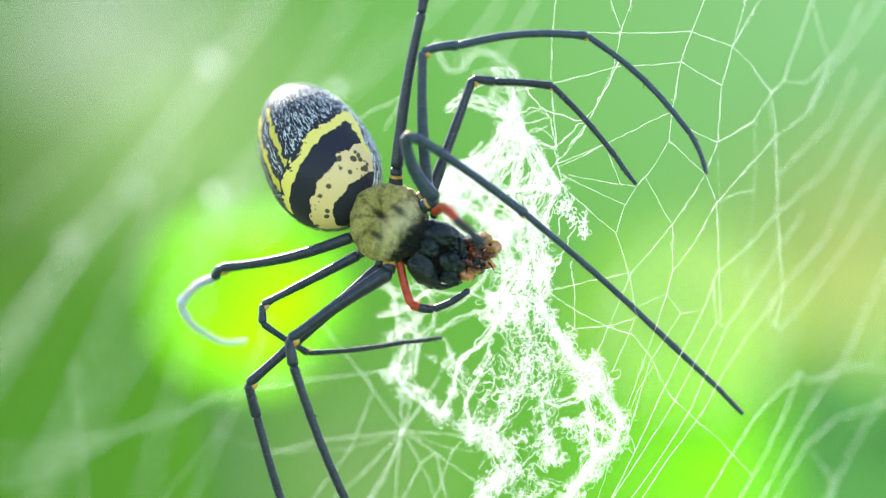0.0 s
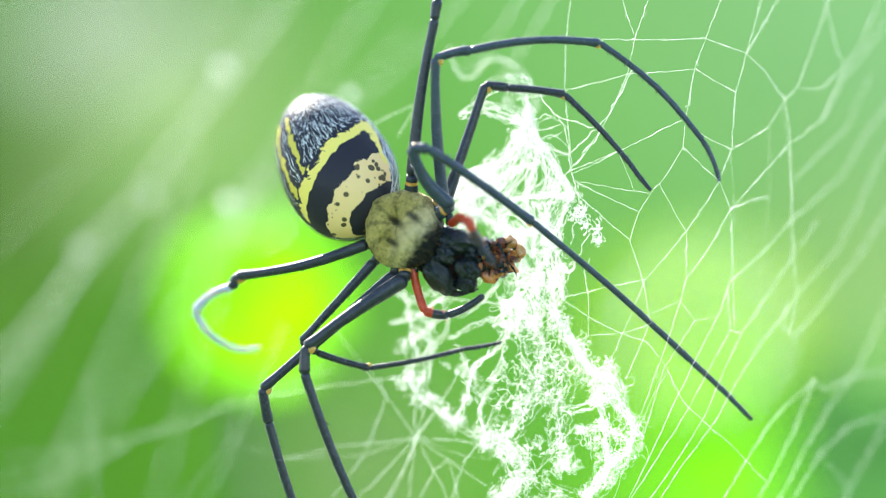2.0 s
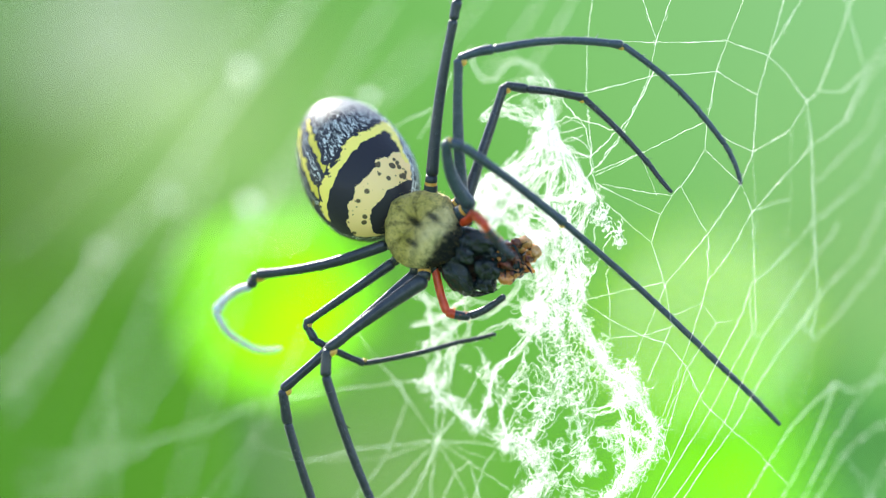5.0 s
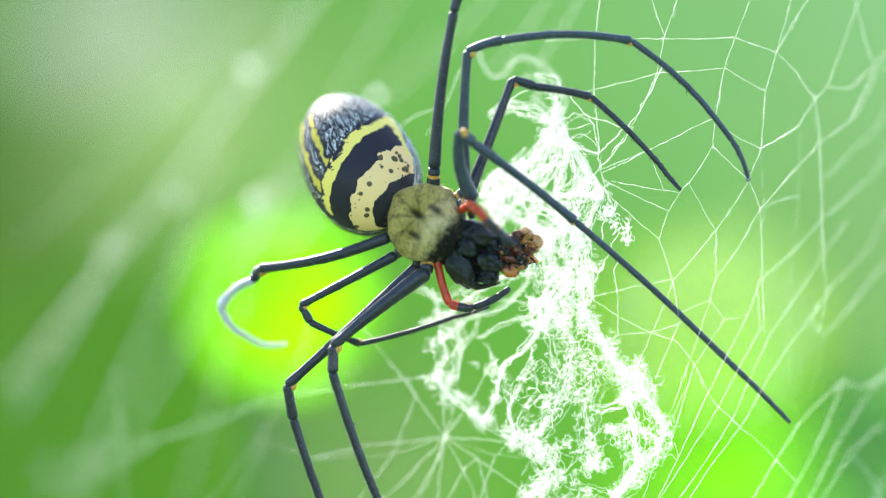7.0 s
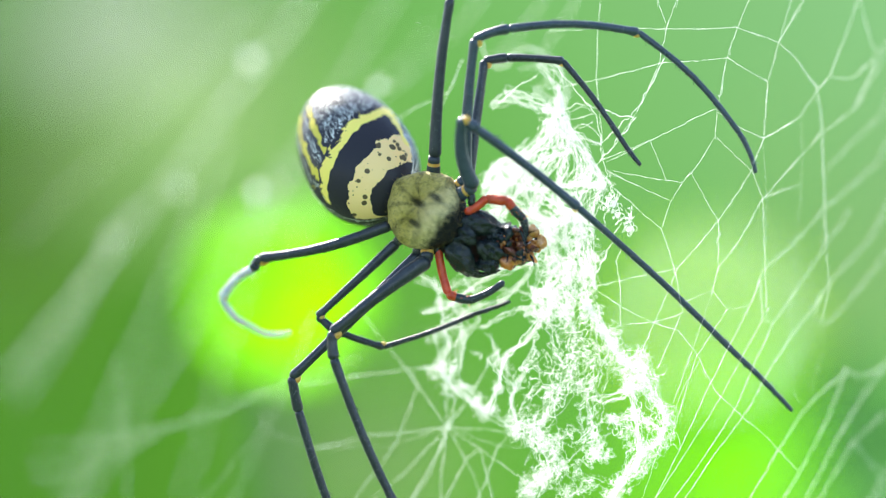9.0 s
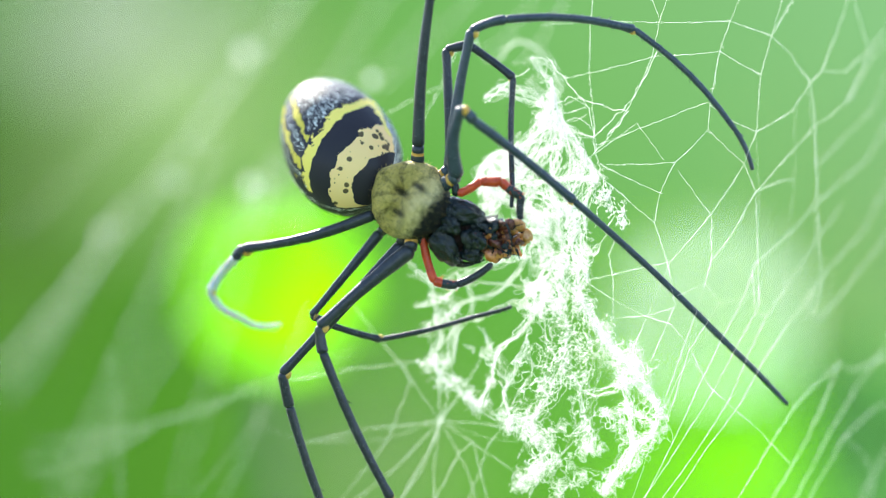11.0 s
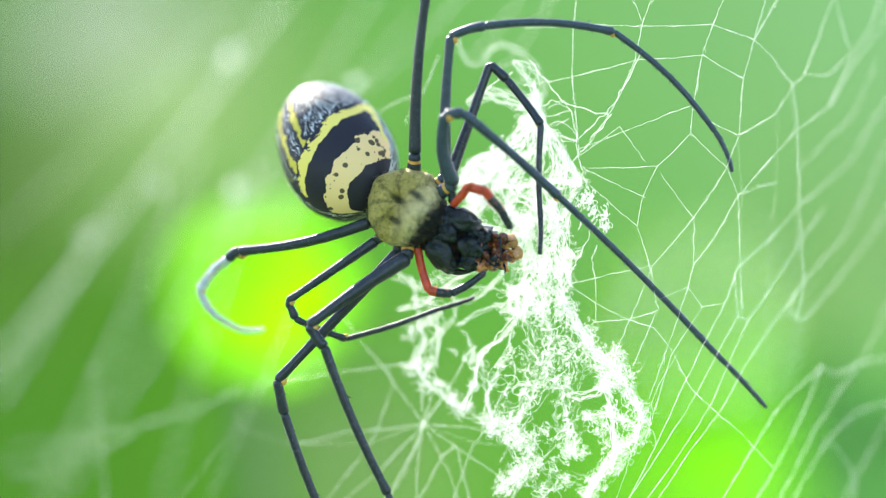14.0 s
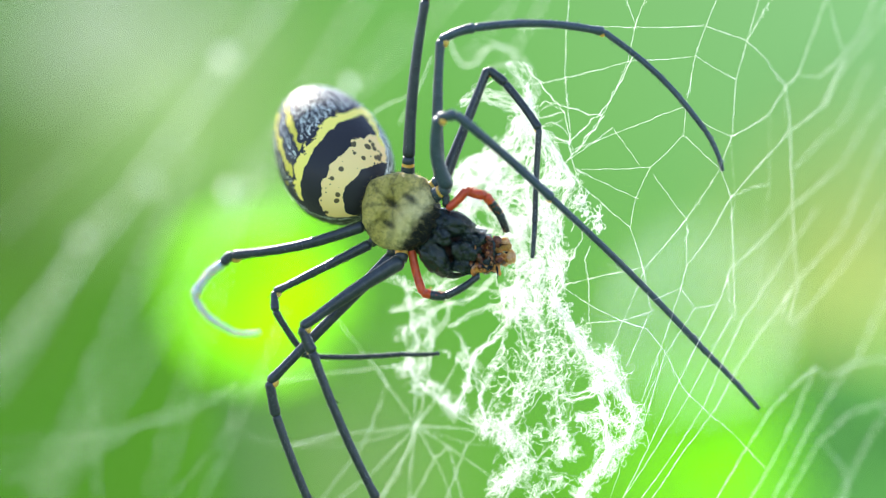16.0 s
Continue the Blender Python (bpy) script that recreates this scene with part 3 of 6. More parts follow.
def rim_strands():
    """The soft strands that slant up to the near rim of the web."""
    thread([(59.97, -20.00, 35.11), (58.47, -19.98, 33.23), (54.29, -17.88, 26.99), (51.82, -16.66, 23.67), (49.47, -14.49, 18.46)], 0.027, 0.2)
    thread([(38.09, -5.05, 6.53), (40.79, -6.89, 7.75), (42.94, -8.51, 8.26)], 0.024, 0.2)
    thread([(44.56, -9.85, 21.19), (45.53, -10.74, 15.18), (45.94, -11.12, 10.13), (45.73, -10.93, 5.49), (45.53, -10.74, -0.31)], 0.009, 0.2)
    thread([(43.08, -8.62, 17.76), (43.01, -8.57, 8.26), (42.30, -8.03, 0.86), (41.72, -7.59, -6.17), (41.58, -7.48, -12.82)], 0.009, 0.2)
    thread([(59.97, -20.00, 24.19), (58.47, -19.98, 21.93), (54.29, -17.88, 15.62), (51.82, -16.66, 10.73), (49.14, -14.16, 8.13), (45.73, -10.93, 4.88), (42.58, -8.24, 0.86), (38.09, -5.05, -3.46), (36.61, -4.18, -7.97), (33.19, -2.77, -14.97), (30.49, -1.97, -20.72), (27.37, -1.28, -27.76), (22.82, -0.28, -37.02)], 0.029, 0.2)
    thread([(55.34, -18.41, 24.30), (54.29, -17.88, 22.06), (52.17, -16.84, 16.96), (49.34, -14.36, 14.10), (46.01, -11.18, 10.28)], 0.024, 0.2)
    thread([(59.97, -20.00, 18.53), (56.39, -18.93, 12.92), (54.29, -17.88, 7.66), (51.14, -16.15, 0.69), (47.45, -12.51, -3.77), (45.53, -10.74, -6.50), (43.65, -9.06, -9.73), (41.51, -7.43, -12.82), (38.83, -5.49, -17.53), (36.16, -3.91, -22.98), (31.42, -2.18, -29.68), (26.74, -1.14, -36.93)], 0.029, 0.2)
    thread([(48.80, -13.83, 4.83), (45.73, -10.93, -0.31), (42.58, -8.24, -5.77), (39.49, -5.91, -10.76), (37.35, -4.61, -15.68), (34.65, -3.26, -22.47), (30.26, -1.92, -29.70), (25.17, -0.80, -36.96)], 0.027, 0.2)
    thread([(37.65, -4.79, -4.25), (38.09, -5.05, -10.31), (36.02, -3.82, -14.30), (32.58, -2.56, -21.16), (27.37, -1.28, -29.75), (22.66, -0.25, -37.02)], 0.025, 0.2)
    thread([(38.09, -5.05, -10.31), (39.49, -5.91, -10.76)], 0.025, 0.2)
    thread([(60.35, -20.00, 10.62), (57.08, -19.28, 5.36), (53.94, -17.71, 0.08), (50.81, -15.81, -4.50), (48.47, -13.50, -7.99), (46.08, -11.24, -10.90), (44.56, -9.85, -9.55), (45.46, -10.68, -6.58)], 0.029, 0.2)
    thread([(60.73, -20.00, 0.83), (57.78, -19.63, -5.20), (55.69, -18.58, -10.52), (53.58, -17.54, -15.48), (52.74, -17.12, -16.34), (49.94, -14.95, -17.97), (48.47, -13.50, -16.82), (45.04, -10.30, -20.54), (42.94, -8.51, -23.30), (39.71, -6.07, -29.11), (35.64, -3.60, -36.67)], 0.034, 0.2)
    thread([(52.88, -17.19, -16.33), (55.69, -18.58, -15.66), (60.73, -20.00, -16.12)], 0.029, 0.2)
    thread([(48.47, -13.50, -16.82), (46.08, -11.24, -23.89), (43.29, -8.79, -30.29), (40.07, -6.34, -36.38)], 0.031, 0.2)
    thread([(52.88, -17.19, -16.33), (50.14, -15.15, -20.71), (47.45, -12.51, -26.11), (45.04, -10.30, -31.71), (42.94, -8.51, -36.16)], 0.031, 0.2)
    thread([(60.73, -20.00, -15.75), (57.08, -19.28, -22.73), (54.99, -18.23, -26.59), (52.88, -17.19, -31.07), (50.81, -15.81, -35.40)], 0.029, 0.2)
    thread([(60.73, -20.00, -19.89), (52.88, -17.19, -22.72), (49.14, -14.16, -26.75), (46.42, -11.56, -32.36), (44.70, -9.98, -36.01)], 0.029, 0.2)
    thread([(49.14, -14.16, -26.75), (51.47, -16.48, -29.46), (52.60, -17.05, -32.00), (52.17, -16.84, -35.29)], 0.027, 0.2)
    thread([(38.09, -5.05, 14.64), (38.61, -5.36, 7.16), (38.39, -5.23, -0.71), (38.09, -5.05, -3.46)], 0.008, 0.2)
    thread([(41.58, -7.48, -12.82), (42.01, -7.81, -20.22), (42.94, -8.51, -21.90)], 0.008, 0.2)
    thread([(46.08, -11.24, -10.90), (45.39, -10.61, -15.41), (44.00, -9.35, -20.29)], 0.008, 0.2)
    thread([(60.73, -20.00, -8.97), (57.43, -19.46, -15.02), (53.58, -17.54, -16.24)], 0.015, 0.2)
    thread([(29.87, -1.84, -15.81), (27.52, -1.32, -19.81), (24.78, -0.71, -26.22), (21.24, 0.07, -37.05)], 0.015, 0.2)


def hub_threads():
    """Threads that meet in a knot below the spider."""
    knot = Vector((-5.84, 6.20, -26.08))
    for end in ((-18.32, 8.63, -37.95), (-11.73, 7.36, -37.82), (-6.83, 6.39, -37.72), (-0.73, 5.17, -37.19), (4.52, 4.09, -33.04), (5.33, 3.93, -27.37), (0.49, 4.92, -16.11), (-7.64, 6.55, -12.93), (-18.32, 8.63, -9.73), (-24.95, 9.88, -29.46), (-1.95, 5.41, -20.18)):
        b = Vector(end)
        mid = knot.lerp(b, 0.55) + Vector((random.uniform(-1, 1), 0.4, random.uniform(-1, 1)))
        thread([knot, mid, b], 0.025)
    thread([(-33.44, 13.02, -26.90), (-25.03, 11.22, -29.57), (-13.79, 7.92, -28.90), (-5.84, 6.20, -26.08), (1.29, 4.76, -28.65), (5.33, 3.93, -28.98)], 0.012)
    thread([(-33.44, 13.02, -26.90), (-40.98, 13.89, -36.42), (-44.70, 14.32, -41.11)], 0.012)
    thread([(-33.44, 13.02, -26.90), (-32.64, 13.38, -20.63), (-38.52, 14.14, -24.83), (-48.66, 15.50, -27.42), (-67.31, 17.25, -29.22)], 0.012)
    thread([(-23.96, 6.96, -42.54), (-20.29, 7.21, -37.80), (-13.38, 7.68, -28.87), (-10.10, 7.04, -20.28), (-11.33, 7.28, -17.84), (-18.31, 8.50, -18.73), (-28.32, 11.01, -20.50)], 0.026)
    thread([(-11.33, 7.28, -17.84), (-7.64, 6.55, -17.40), (-5.19, 6.07, -12.91)], 0.026)
    thread([(-9.61, 6.94, -43.01), (-6.83, 6.39, -37.72), (-3.16, 5.66, -30.74), (-1.13, 5.25, -29.09), (0.49, 4.92, -35.54), (1.95, 4.62, -41.35)], 0.026)
    thread([(-14.97, 6.80, 17.16), (-10.10, 7.04, 20.03), (-5.61, 6.15, 22.02)], 0.026)
    thread([(-8.46, 6.72, 17.16), (-5.61, 6.15, 22.02), (-3.57, 5.74, 26.86)], 0.026)
    thread([(-3.21, 5.67, -41.18), (-1.13, 5.25, -35.57), (1.29, 4.76, -29.05), (5.33, 3.93, -24.13)], 0.026)
    thread([(-14.68, 7.94, -43.01), (-11.73, 7.36, -37.82), (-6.83, 6.39, -29.18), (-3.97, 5.82, -20.20)], 0.026)


def far_lines():
    """Guy lines of the barrier web, well behind the orb."""
    def guy(a, b, r):
        a, b = Vector(a), Vector(b)
        thread([a, a.lerp(b, 0.35) + Vector((0, 1, -0.8)), a.lerp(b, 0.7) + Vector((0, 1, -0.8)), b], r, 0.6, "thick blurred silk guy line")

    guy((-24.75, 61.79, 46.97), (-80.39, 68.51, -22.76), 0.135)
    guy((-33.41, 64.58, 45.39), (-78.72, 69.76, 1.05), 0.043)
    guy((-7.57, 45.45, 36.11), (-41.61, 52.52, 1.93), 0.042)
    guy((-13.40, 58.86, 43.84), (-68.32, 64.58, -43.31), 0.070)
    guy((-42.26, 58.86, 17.78), (-70.21, 64.58, -43.31), 0.078)
    guy((-33.63, 55.78, 14.88), (-49.34, 55.78, -41.48), 0.046)
    guy((-58.49, 61.79, 5.72), (-77.76, 64.58, -26.33), 0.088)
    guy((-18.91, 20.18, -16.79), (-70.20, 28.40, -33.54), 0.026)
    guy((-25.78, 22.02, -10.09), (-38.67, 23.75, -39.10), 0.026)
    guy((-53.76, 22.02, -38.92), (-55.71, 23.75, -16.95), 0.026)
    guy((-68.49, 23.75, -35.69), (-49.52, 22.02, -28.75), 0.026)
    guy((1.39, 33.17, 40.24), (-16.24, 37.51, 23.04), 0.045)
    guy((9.95, 26.11, 39.51), (1.38, 28.54, 28.55), 0.042)
    guy((14.88, 21.01, 39.83), (6.52, 26.11, 26.66), 0.043)
    # Beads added to give the shape of blurred highlights along these lines.
    for k, (c, r) in enumerate((((-38.06, 55.78, 30.40), 0.80), ((-16.77, 39.59, 25.21), 0.62), ((-36.72, 49.09, 8.72), 0.72), ((-62.25, 61.79, 1.03), 0.55), ((-50.17, 58.86, 9.40), 0.58))):
        verts, faces = [], []
        ball(verts, faces, Vector(c) * MM, (r * MM, r * MM * 0.8, r * MM * 1.2), 8, 10, lambda q: q * (1 + 0.25 * noise.noise(q * 2 + Vector((k, 0, 0)))))
        part("silk_knot", mesh_of("silk_knot", verts, faces, [SILK]), web, "white silk bead shaped as a blurred highlight on a guy line")


def curls(name, spots, curl, radius, label, share=1.0, material=None):
    """Curly loose silk balled up round each spot (centre, size, count)."""
    verts, faces = [], []
    for middle, whole, count in spots:
        drift = Vector((random.gauss(0, 1), 0, random.gauss(0, 1))).normalized()
        for _ in range(max(2, round(count * share))):
            centre = Vector(middle) + (drift * random.gauss(0, 0.75) + Vector((random.gauss(0, 0.3), random.gauss(0, 0.3), random.gauss(0, 0.3)))) * whole
            size = whole * (random.uniform(0.25, 1.15) if share == 1 else random.uniform(0.7, 1.7))
            p = centre + Vector((random.gauss(0, 0.5), random.gauss(0, 0.3), random.gauss(0, 0.5))) * size
            way = Vector((random.gauss(0, 1), random.gauss(0, 0.5), random.gauss(0, 1))).normalized()
            axis = Vector((random.gauss(0, 0.6), random.gauss(0, 1), random.gauss(0, 0.6))).normalized()
            path, turn = [], random.gauss(0, curl)
            stride = 0.17 if share == 1 else random.uniform(0.10, 0.19)
            for _ in range(random.randint(20, 50) if share == 1 else random.randint(24, 80)):
                path.append(p * MM)
                turn = turn * 0.86 + random.gauss(0, curl * 0.45)
                gap = centre - p
                way = Matrix.Rotation(turn, 3, axis) @ way
                if gap.length > size:
                    way = way + gap.normalized() * 0.35 * (gap.length / size - 0.75)
                way.normalize()
                axis = (axis + Vector((random.gauss(0, 0.15), random.gauss(0, 0.15), random.gauss(0, 0.15)))).normalized()
                p = p + way * stride
            add_tube(verts, faces, path, radius * random.uniform(0.6, 1.4) * MM, 3, False)
    return tagged(part(name, mesh_of(name, verts, faces, [material or FLOSS]), web, label), kind="stuff")


def skeins(lines, loose, crimp, radius, label):
    """Bundles of drawn strands; each line is (count, points), the strands pinched together at its ends."""
    verts, faces = [], []
    for count, points in lines:
        pts = [Vector(p) for p in points]
        spans = [(b - a).length for a, b in zip(pts, pts[1:])]
        whole = sum(spans)
        n = max(6, int(whole / 0.3))
        for _ in range(count):
            off = Vector((random.gauss(0, 1), random.gauss(0, 0.8), random.gauss(0, 1))) * loose
            seed = Vector((random.uniform(0, 90), random.uniform(0, 90), random.uniform(0, 90)))
            k = crimp * random.uniform(0.3, 1.6)
            start, stop = (0, n) if random.random() < 0.75 else sorted(random.sample(range(n + 1), 2))
            path = []
            for i in range(start, stop + 1):
                s = i / n
                d, m = s * whole, 0
                while m < len(spans) - 1 and d > spans[m]:
                    d -= spans[m]
                    m += 1
                u = d / spans[m]
                # a soft bend through the points
                a = pts[max(0, m - 1)]
                b, c = pts[m], pts[m + 1]
                e = pts[min(len(pts) - 1, m + 2)]
                p = 0.5 * (2 * b + (c - a) * u + (2 * a - 5 * b + 4 * c - e) * u * u + (3 * b - a - 3 * c + e) * u ** 3)
                swell = 0.25 + 0.75 * math.sin(math.pi * s)
                q = p * 0.35 + seed
                p = p + (off * (0.6 + 0.8 * noise.noise(q * 0.5)) + noise.noise_vector(q) * loose * 1.6) * swell + noise.noise_vector(p * 1.7 + seed) * k * 0.5
                path.append(p * MM)
            if len(path) > 3:
                add_tube(verts, faces, path, radius * random.uniform(0.6, 1.5) * MM, 3, False)
    return tagged(part("silk_floss", mesh_of("silk_floss", verts, faces, [FLOSS]), web, label), kind="stuff")


def build_tangles():
    # a torn sheet above, further back than the rest
    sheet = []
    sheet.append((16, [(9.81, 2.72, 22.61), (9.99, 3.05, 19.01), (7.73, 3.31, 14.99), (5.17, 3.94, 12.60), (1.30, 4.36, 11.40), (-0.72, 4.58, 8.17)]))
    sheet.append((12, [(10.14, 2.68, 20.99), (11.34, 2.55, 17.13), (13.50, 2.30, 13.34), (15.33, 1.73, 10.52), (16.54, 1.78, 8.51)]))
    sheet.append((9, [(16.54, 1.78, 8.51), (15.09, 1.75, 6.11), (14.29, 1.85, 2.49), (14.61, 1.81, -2.33), (15.07, 1.39, -6.34)]))
    sheet.append((9, [(9.99, 3.05, 19.01), (8.71, 3.20, 15.39), (6.78, 3.41, 10.56), (4.36, 4.03, 7.35), (1.30, 4.36, 4.53)]))
    sheet.append((9, [(10.30, 3.01, 18.20), (9.74, 3.08, 13.77), (7.33, 3.35, 8.94), (6.29, 3.47, 4.91), (8.54, 3.21, 1.69)]))
    sheet.append((9, [(10.55, 2.99, 18.20), (11.11, 2.93, 12.96), (9.74, 3.08, 8.13), (11.34, 2.90, 3.31)]))
    sheet.append((8, [(11.34, 2.90, 16.58), (12.94, 2.37, 11.33), (11.73, 2.50, 7.32), (13.34, 2.32, 2.50)]))
    sheet.append((8, [(13.75, 2.27, 12.93), (14.29, 1.85, 9.71), (12.54, 2.41, 4.90), (12.14, 2.45, 1.69)]))
    sheet.append((8, [(0.89, 4.40, 11.40), (4.52, 4.00, 10.58), (7.73, 3.31, 12.17), (11.73, 2.50, 13.34)]))
    sheet.append((9, [(-0.72, 4.58, 8.57), (2.91, 4.19, 8.96), (6.93, 3.39, 7.73), (10.95, 2.94, 8.53), (16.54, 1.78, 8.51)]))
    sheet.append((9, [(-0.32, 4.53, 7.35), (3.72, 4.09, 5.74), (7.75, 3.65, 3.71), (11.75, 2.85, 3.30)]))
    sheet.append((8, [(1.30, 4.36, 10.99), (2.50, 4.22, 7.35), (1.30, 4.36, 3.32), (5.32, 3.92, 1.69)]))
    sheet.append((7, [(4.93, 3.97, 12.19), (6.13, 3.83, 8.96), (9.34, 3.12, 5.72), (14.14, 2.22, 3.29)]))
    sheet.append((6, [(6.92, 3.04, 25.85), (8.93, 2.82, 24.22), (9.98, 2.70, 21.40)]))
    sheet.append((4, [(0.49, 4.44, 20.29), (3.72, 4.09, 21.24), (6.93, 3.39, 20.64), (9.74, 3.08, 19.01)]))
    sheet.append((4, [(2.26, 4.25, 22.06), (5.32, 3.57, 20.24), (9.34, 3.12, 19.01)]))
    sheet.append((3, [(10.54, 2.63, 17.78), (12.92, 2.01, 17.58), (15.73, 1.68, 18.12)]))
    sheet.append((3, [(11.73, 2.50, 16.17), (14.13, 1.86, 14.93), (16.12, 1.63, 14.36)]))
    skeins([(int(n * 1.8), line) for n, line in sheet], 0.75, 0.5, 0.036, "matted torn sheet of white silk")
    spots = []
    spots.append(((9.82, 3.07, 19.81), 0.9, 16))
    spots.append(((2.91, 4.19, 9.37), 1.8, 48))
    spots.append(((1.30, 4.36, 7.36), 1.6, 44))
    spots.append(((4.52, 4.00, 11.39), 1.2, 30))
    spots.append(((9.34, 3.12, 16.59), 1.2, 22))
    spots.append(((14.13, 1.86, 9.31), 1.0, 16))
    spots.append(((1.30, 4.36, 3.71), 1.8, 30))
    spots.append(((16.13, 1.85, 8.51), 0.8, 10))
    spots.append(((6.94, 3.74, 3.30), 2.4, 46))
    spots.append(((10.95, 2.94, 4.51), 1.8, 26))
    spots.append(((11.75, 2.85, 15.38), 1.0, 8))
    curls("silk_tangle", spots, 0.35, 0.032, "matted white silk")
    skeins([(5, [(-0.99, 11.00, 30.54), (-0.49, 11.00, 28.07), (0.66, 11.00, 26.09), (2.47, 11.00, 25.93), (3.95, 11.00, 27.74), (5.93, 11.00, 28.73), (8.56, 11.00, 27.41), (10.70, 11.00, 24.78), (11.69, 11.00, 22.14), (10.21, 11.00, 18.85)]), (3, [(4.42, 9.00, 25.62), (7.20, 9.00, 25.79), (8.68, 9.00, 23.82), (6.39, 9.00, 23.00), (9.91, 9.00, 20.96)])], 0.35, 0.5, 0.032, "soft curl of white silk")
    # the bright heap in the middle
    spots = []
    spots.append(((8.53, 2.86, 1.29), 2.1, 52))
    spots.append(((12.53, 2.05, 0.72), 2.0, 50))
    spots.append(((9.33, 2.77, -2.74), 2.2, 56))
    spots.append(((12.92, 2.01, -3.94), 2.0, 50))
    spots.append(((9.73, 2.37, -7.15), 2.1, 54))
    spots.append(((7.89, 2.94, -9.74), 1.7, 38))
    spots.append(((13.87, 1.53, -7.54), 1.4, 34))
    spots.append(((10.92, 2.23, -9.96), 1.6, 34))
    spots.append(((6.92, 3.04, -7.16), 1.4, 20))
    curls("silk_tangle", spots, 0.5, 0.032, "dense white silk tangle")
    bundle = []
    bundle.append((12, [(7.73, 2.95, 3.30), (9.33, 2.41, -0.73), (8.92, 2.46, -5.55), (8.52, 2.51, -10.78)]))
    bundle.append((12, [(13.33, 1.96, 3.30), (12.91, 1.64, -0.73), (13.71, 1.55, -4.73), (13.71, 1.55, -8.75)]))
    bundle.append((9, [(10.92, 2.23, 3.29), (11.32, 2.19, -2.34), (10.53, 2.28, -7.15), (12.12, 1.73, -11.95)]))
    skeins(bundle, 0.8, 0.7, 0.03, "drawn white silk strands")
    # the knotted chain that hangs towards the near side
    spots = []
    spots.append(((16.12, 1.31, -11.95), 0.77, 20))
    spots.append(((17.30, 1.11, -14.33), 1.03, 33))
    spots.append(((20.08, 0.62, -17.11), 1.54, 76))
    spots.append(((22.22, 0.25, -18.14), 1.11, 42))
    spots.append(((20.47, 0.55, -19.91), 1.11, 43))
    spots.append(((22.84, 0.14, -21.49), 0.68, 16))
    spots.append(((24.58, -0.17, -23.46), 0.86, 24))
    spots.append(((25.21, -0.28, -25.05), 0.61, 14))
    spots.append(((22.69, 0.17, -25.33), 1.11, 22))
    spots.append(((24.27, -0.11, -27.46), 0.95, 26))
    spots.append(((22.05, 0.28, -28.68), 1.03, 32))
    spots.append(((21.10, 0.45, -31.50), 1.11, 42))
    spots.append(((18.73, 0.86, -33.70), 0.86, 26))
    spots.append(((17.30, 1.11, -35.56), 0.86, 20))
    spots.append(((20.47, 0.55, -23.51), 0.68, 16))
    spots.append(((17.70, 1.04, -24.90), 0.77, 16))
    spots.append(((19.68, 0.70, -26.33), 0.79, 12))
    curls("silk_clump", [(c, w * 1.15, int(n * 0.8)) for c, w, n in spots], 0.65, 0.024, "knotted clump of white silk")
    curls("silk_tangle", spots, 0.5, 0.018, "loose curly white silk", 0.10, CURLED)
    bundle = []
    bundle.append((18, [(13.96, 1.68, -8.35), (16.12, 1.31, -11.95), (18.09, 0.97, -15.13), (20.47, 0.55, -17.51)]))
    bundle.append((11, [(20.47, 0.55, -17.51), (23.24, 0.07, -20.69), (24.97, -0.24, -24.25), (24.03, -0.07, -27.86)]))
    bundle.append((9, [(20.08, 0.62, -19.11), (20.86, 0.49, -23.90), (21.26, 0.42, -28.69), (20.86, 0.49, -31.90)]))
    bundle.append((11, [(24.03, -0.07, -27.86), (21.65, 0.35, -29.89), (18.88, 0.83, -33.69), (17.30, 1.11, -36.36)]))
    bundle.append((6, [(17.30, 1.11, -24.91), (20.08, 0.62, -24.08), (22.69, 0.17, -25.33)]))
    bundle.append((6, [(20.86, 0.49, -20.71), (18.88, 0.83, -21.13), (16.51, 1.24, -21.95), (14.51, 1.58, -21.74)]))
    skeins([(round(n * 1.5), line) for n, line in bundle], 0.55, 0.9, 0.034, "drawn white silk strands")
    # the ravelled part below
    spots = []
    spots.append(((6.26, 2.05, -26.26), 1.72, 72))
    spots.append(((3.70, 2.34, -25.80), 0.94, 32))
    spots.append(((8.11, 1.84, -28.41), 1.01, 32))
    spots.append(((7.70, 1.88, -33.62), 1.25, 44))
    spots.append(((5.45, 2.14, -34.62), 0.86, 24))
    spots.append(((14.91, 1.52, -28.79), 1.01, 27))
    spots.append(((16.12, 1.31, -29.97), 0.72, 14))
    spots.append(((15.07, 1.49, -26.78), 0.63, 10))
    spots.append(((13.96, 1.68, -34.01), 0.78, 12))
    spots.append(((9.70, 1.65, -31.20), 1.09, 17))
    spots.append(((11.30, 1.47, -35.59), 0.86, 12))
    spots.append(((-0.49, 3.51, -23.70), 0.86, 19))
    spots.append(((-1.54, 3.63, -22.10), 0.72, 12))
    curls("silk_clump", [(c, w * 1.15, int(n * 0.8)) for c, w, n in spots], 0.65, 0.024, "knotted clump of white silk")
    curls("silk_tangle", spots, 0.5, 0.018, "loose curly white silk", 0.10, CURLED)
    spots = []
    spots.append(((11.70, 1.42, -14.34), 1.80, 15))
    spots.append(((13.72, 1.73, -15.97), 1.26, 12))
    spots.append(((6.50, 2.02, -16.78), 1.17, 7))
    spots.append(((8.90, 1.74, -15.97), 1.08, 6))
    spots.append(((11.70, 1.42, -19.16), 1.62, 15))
    spots.append(((14.75, 1.55, -19.96), 1.08, 8))
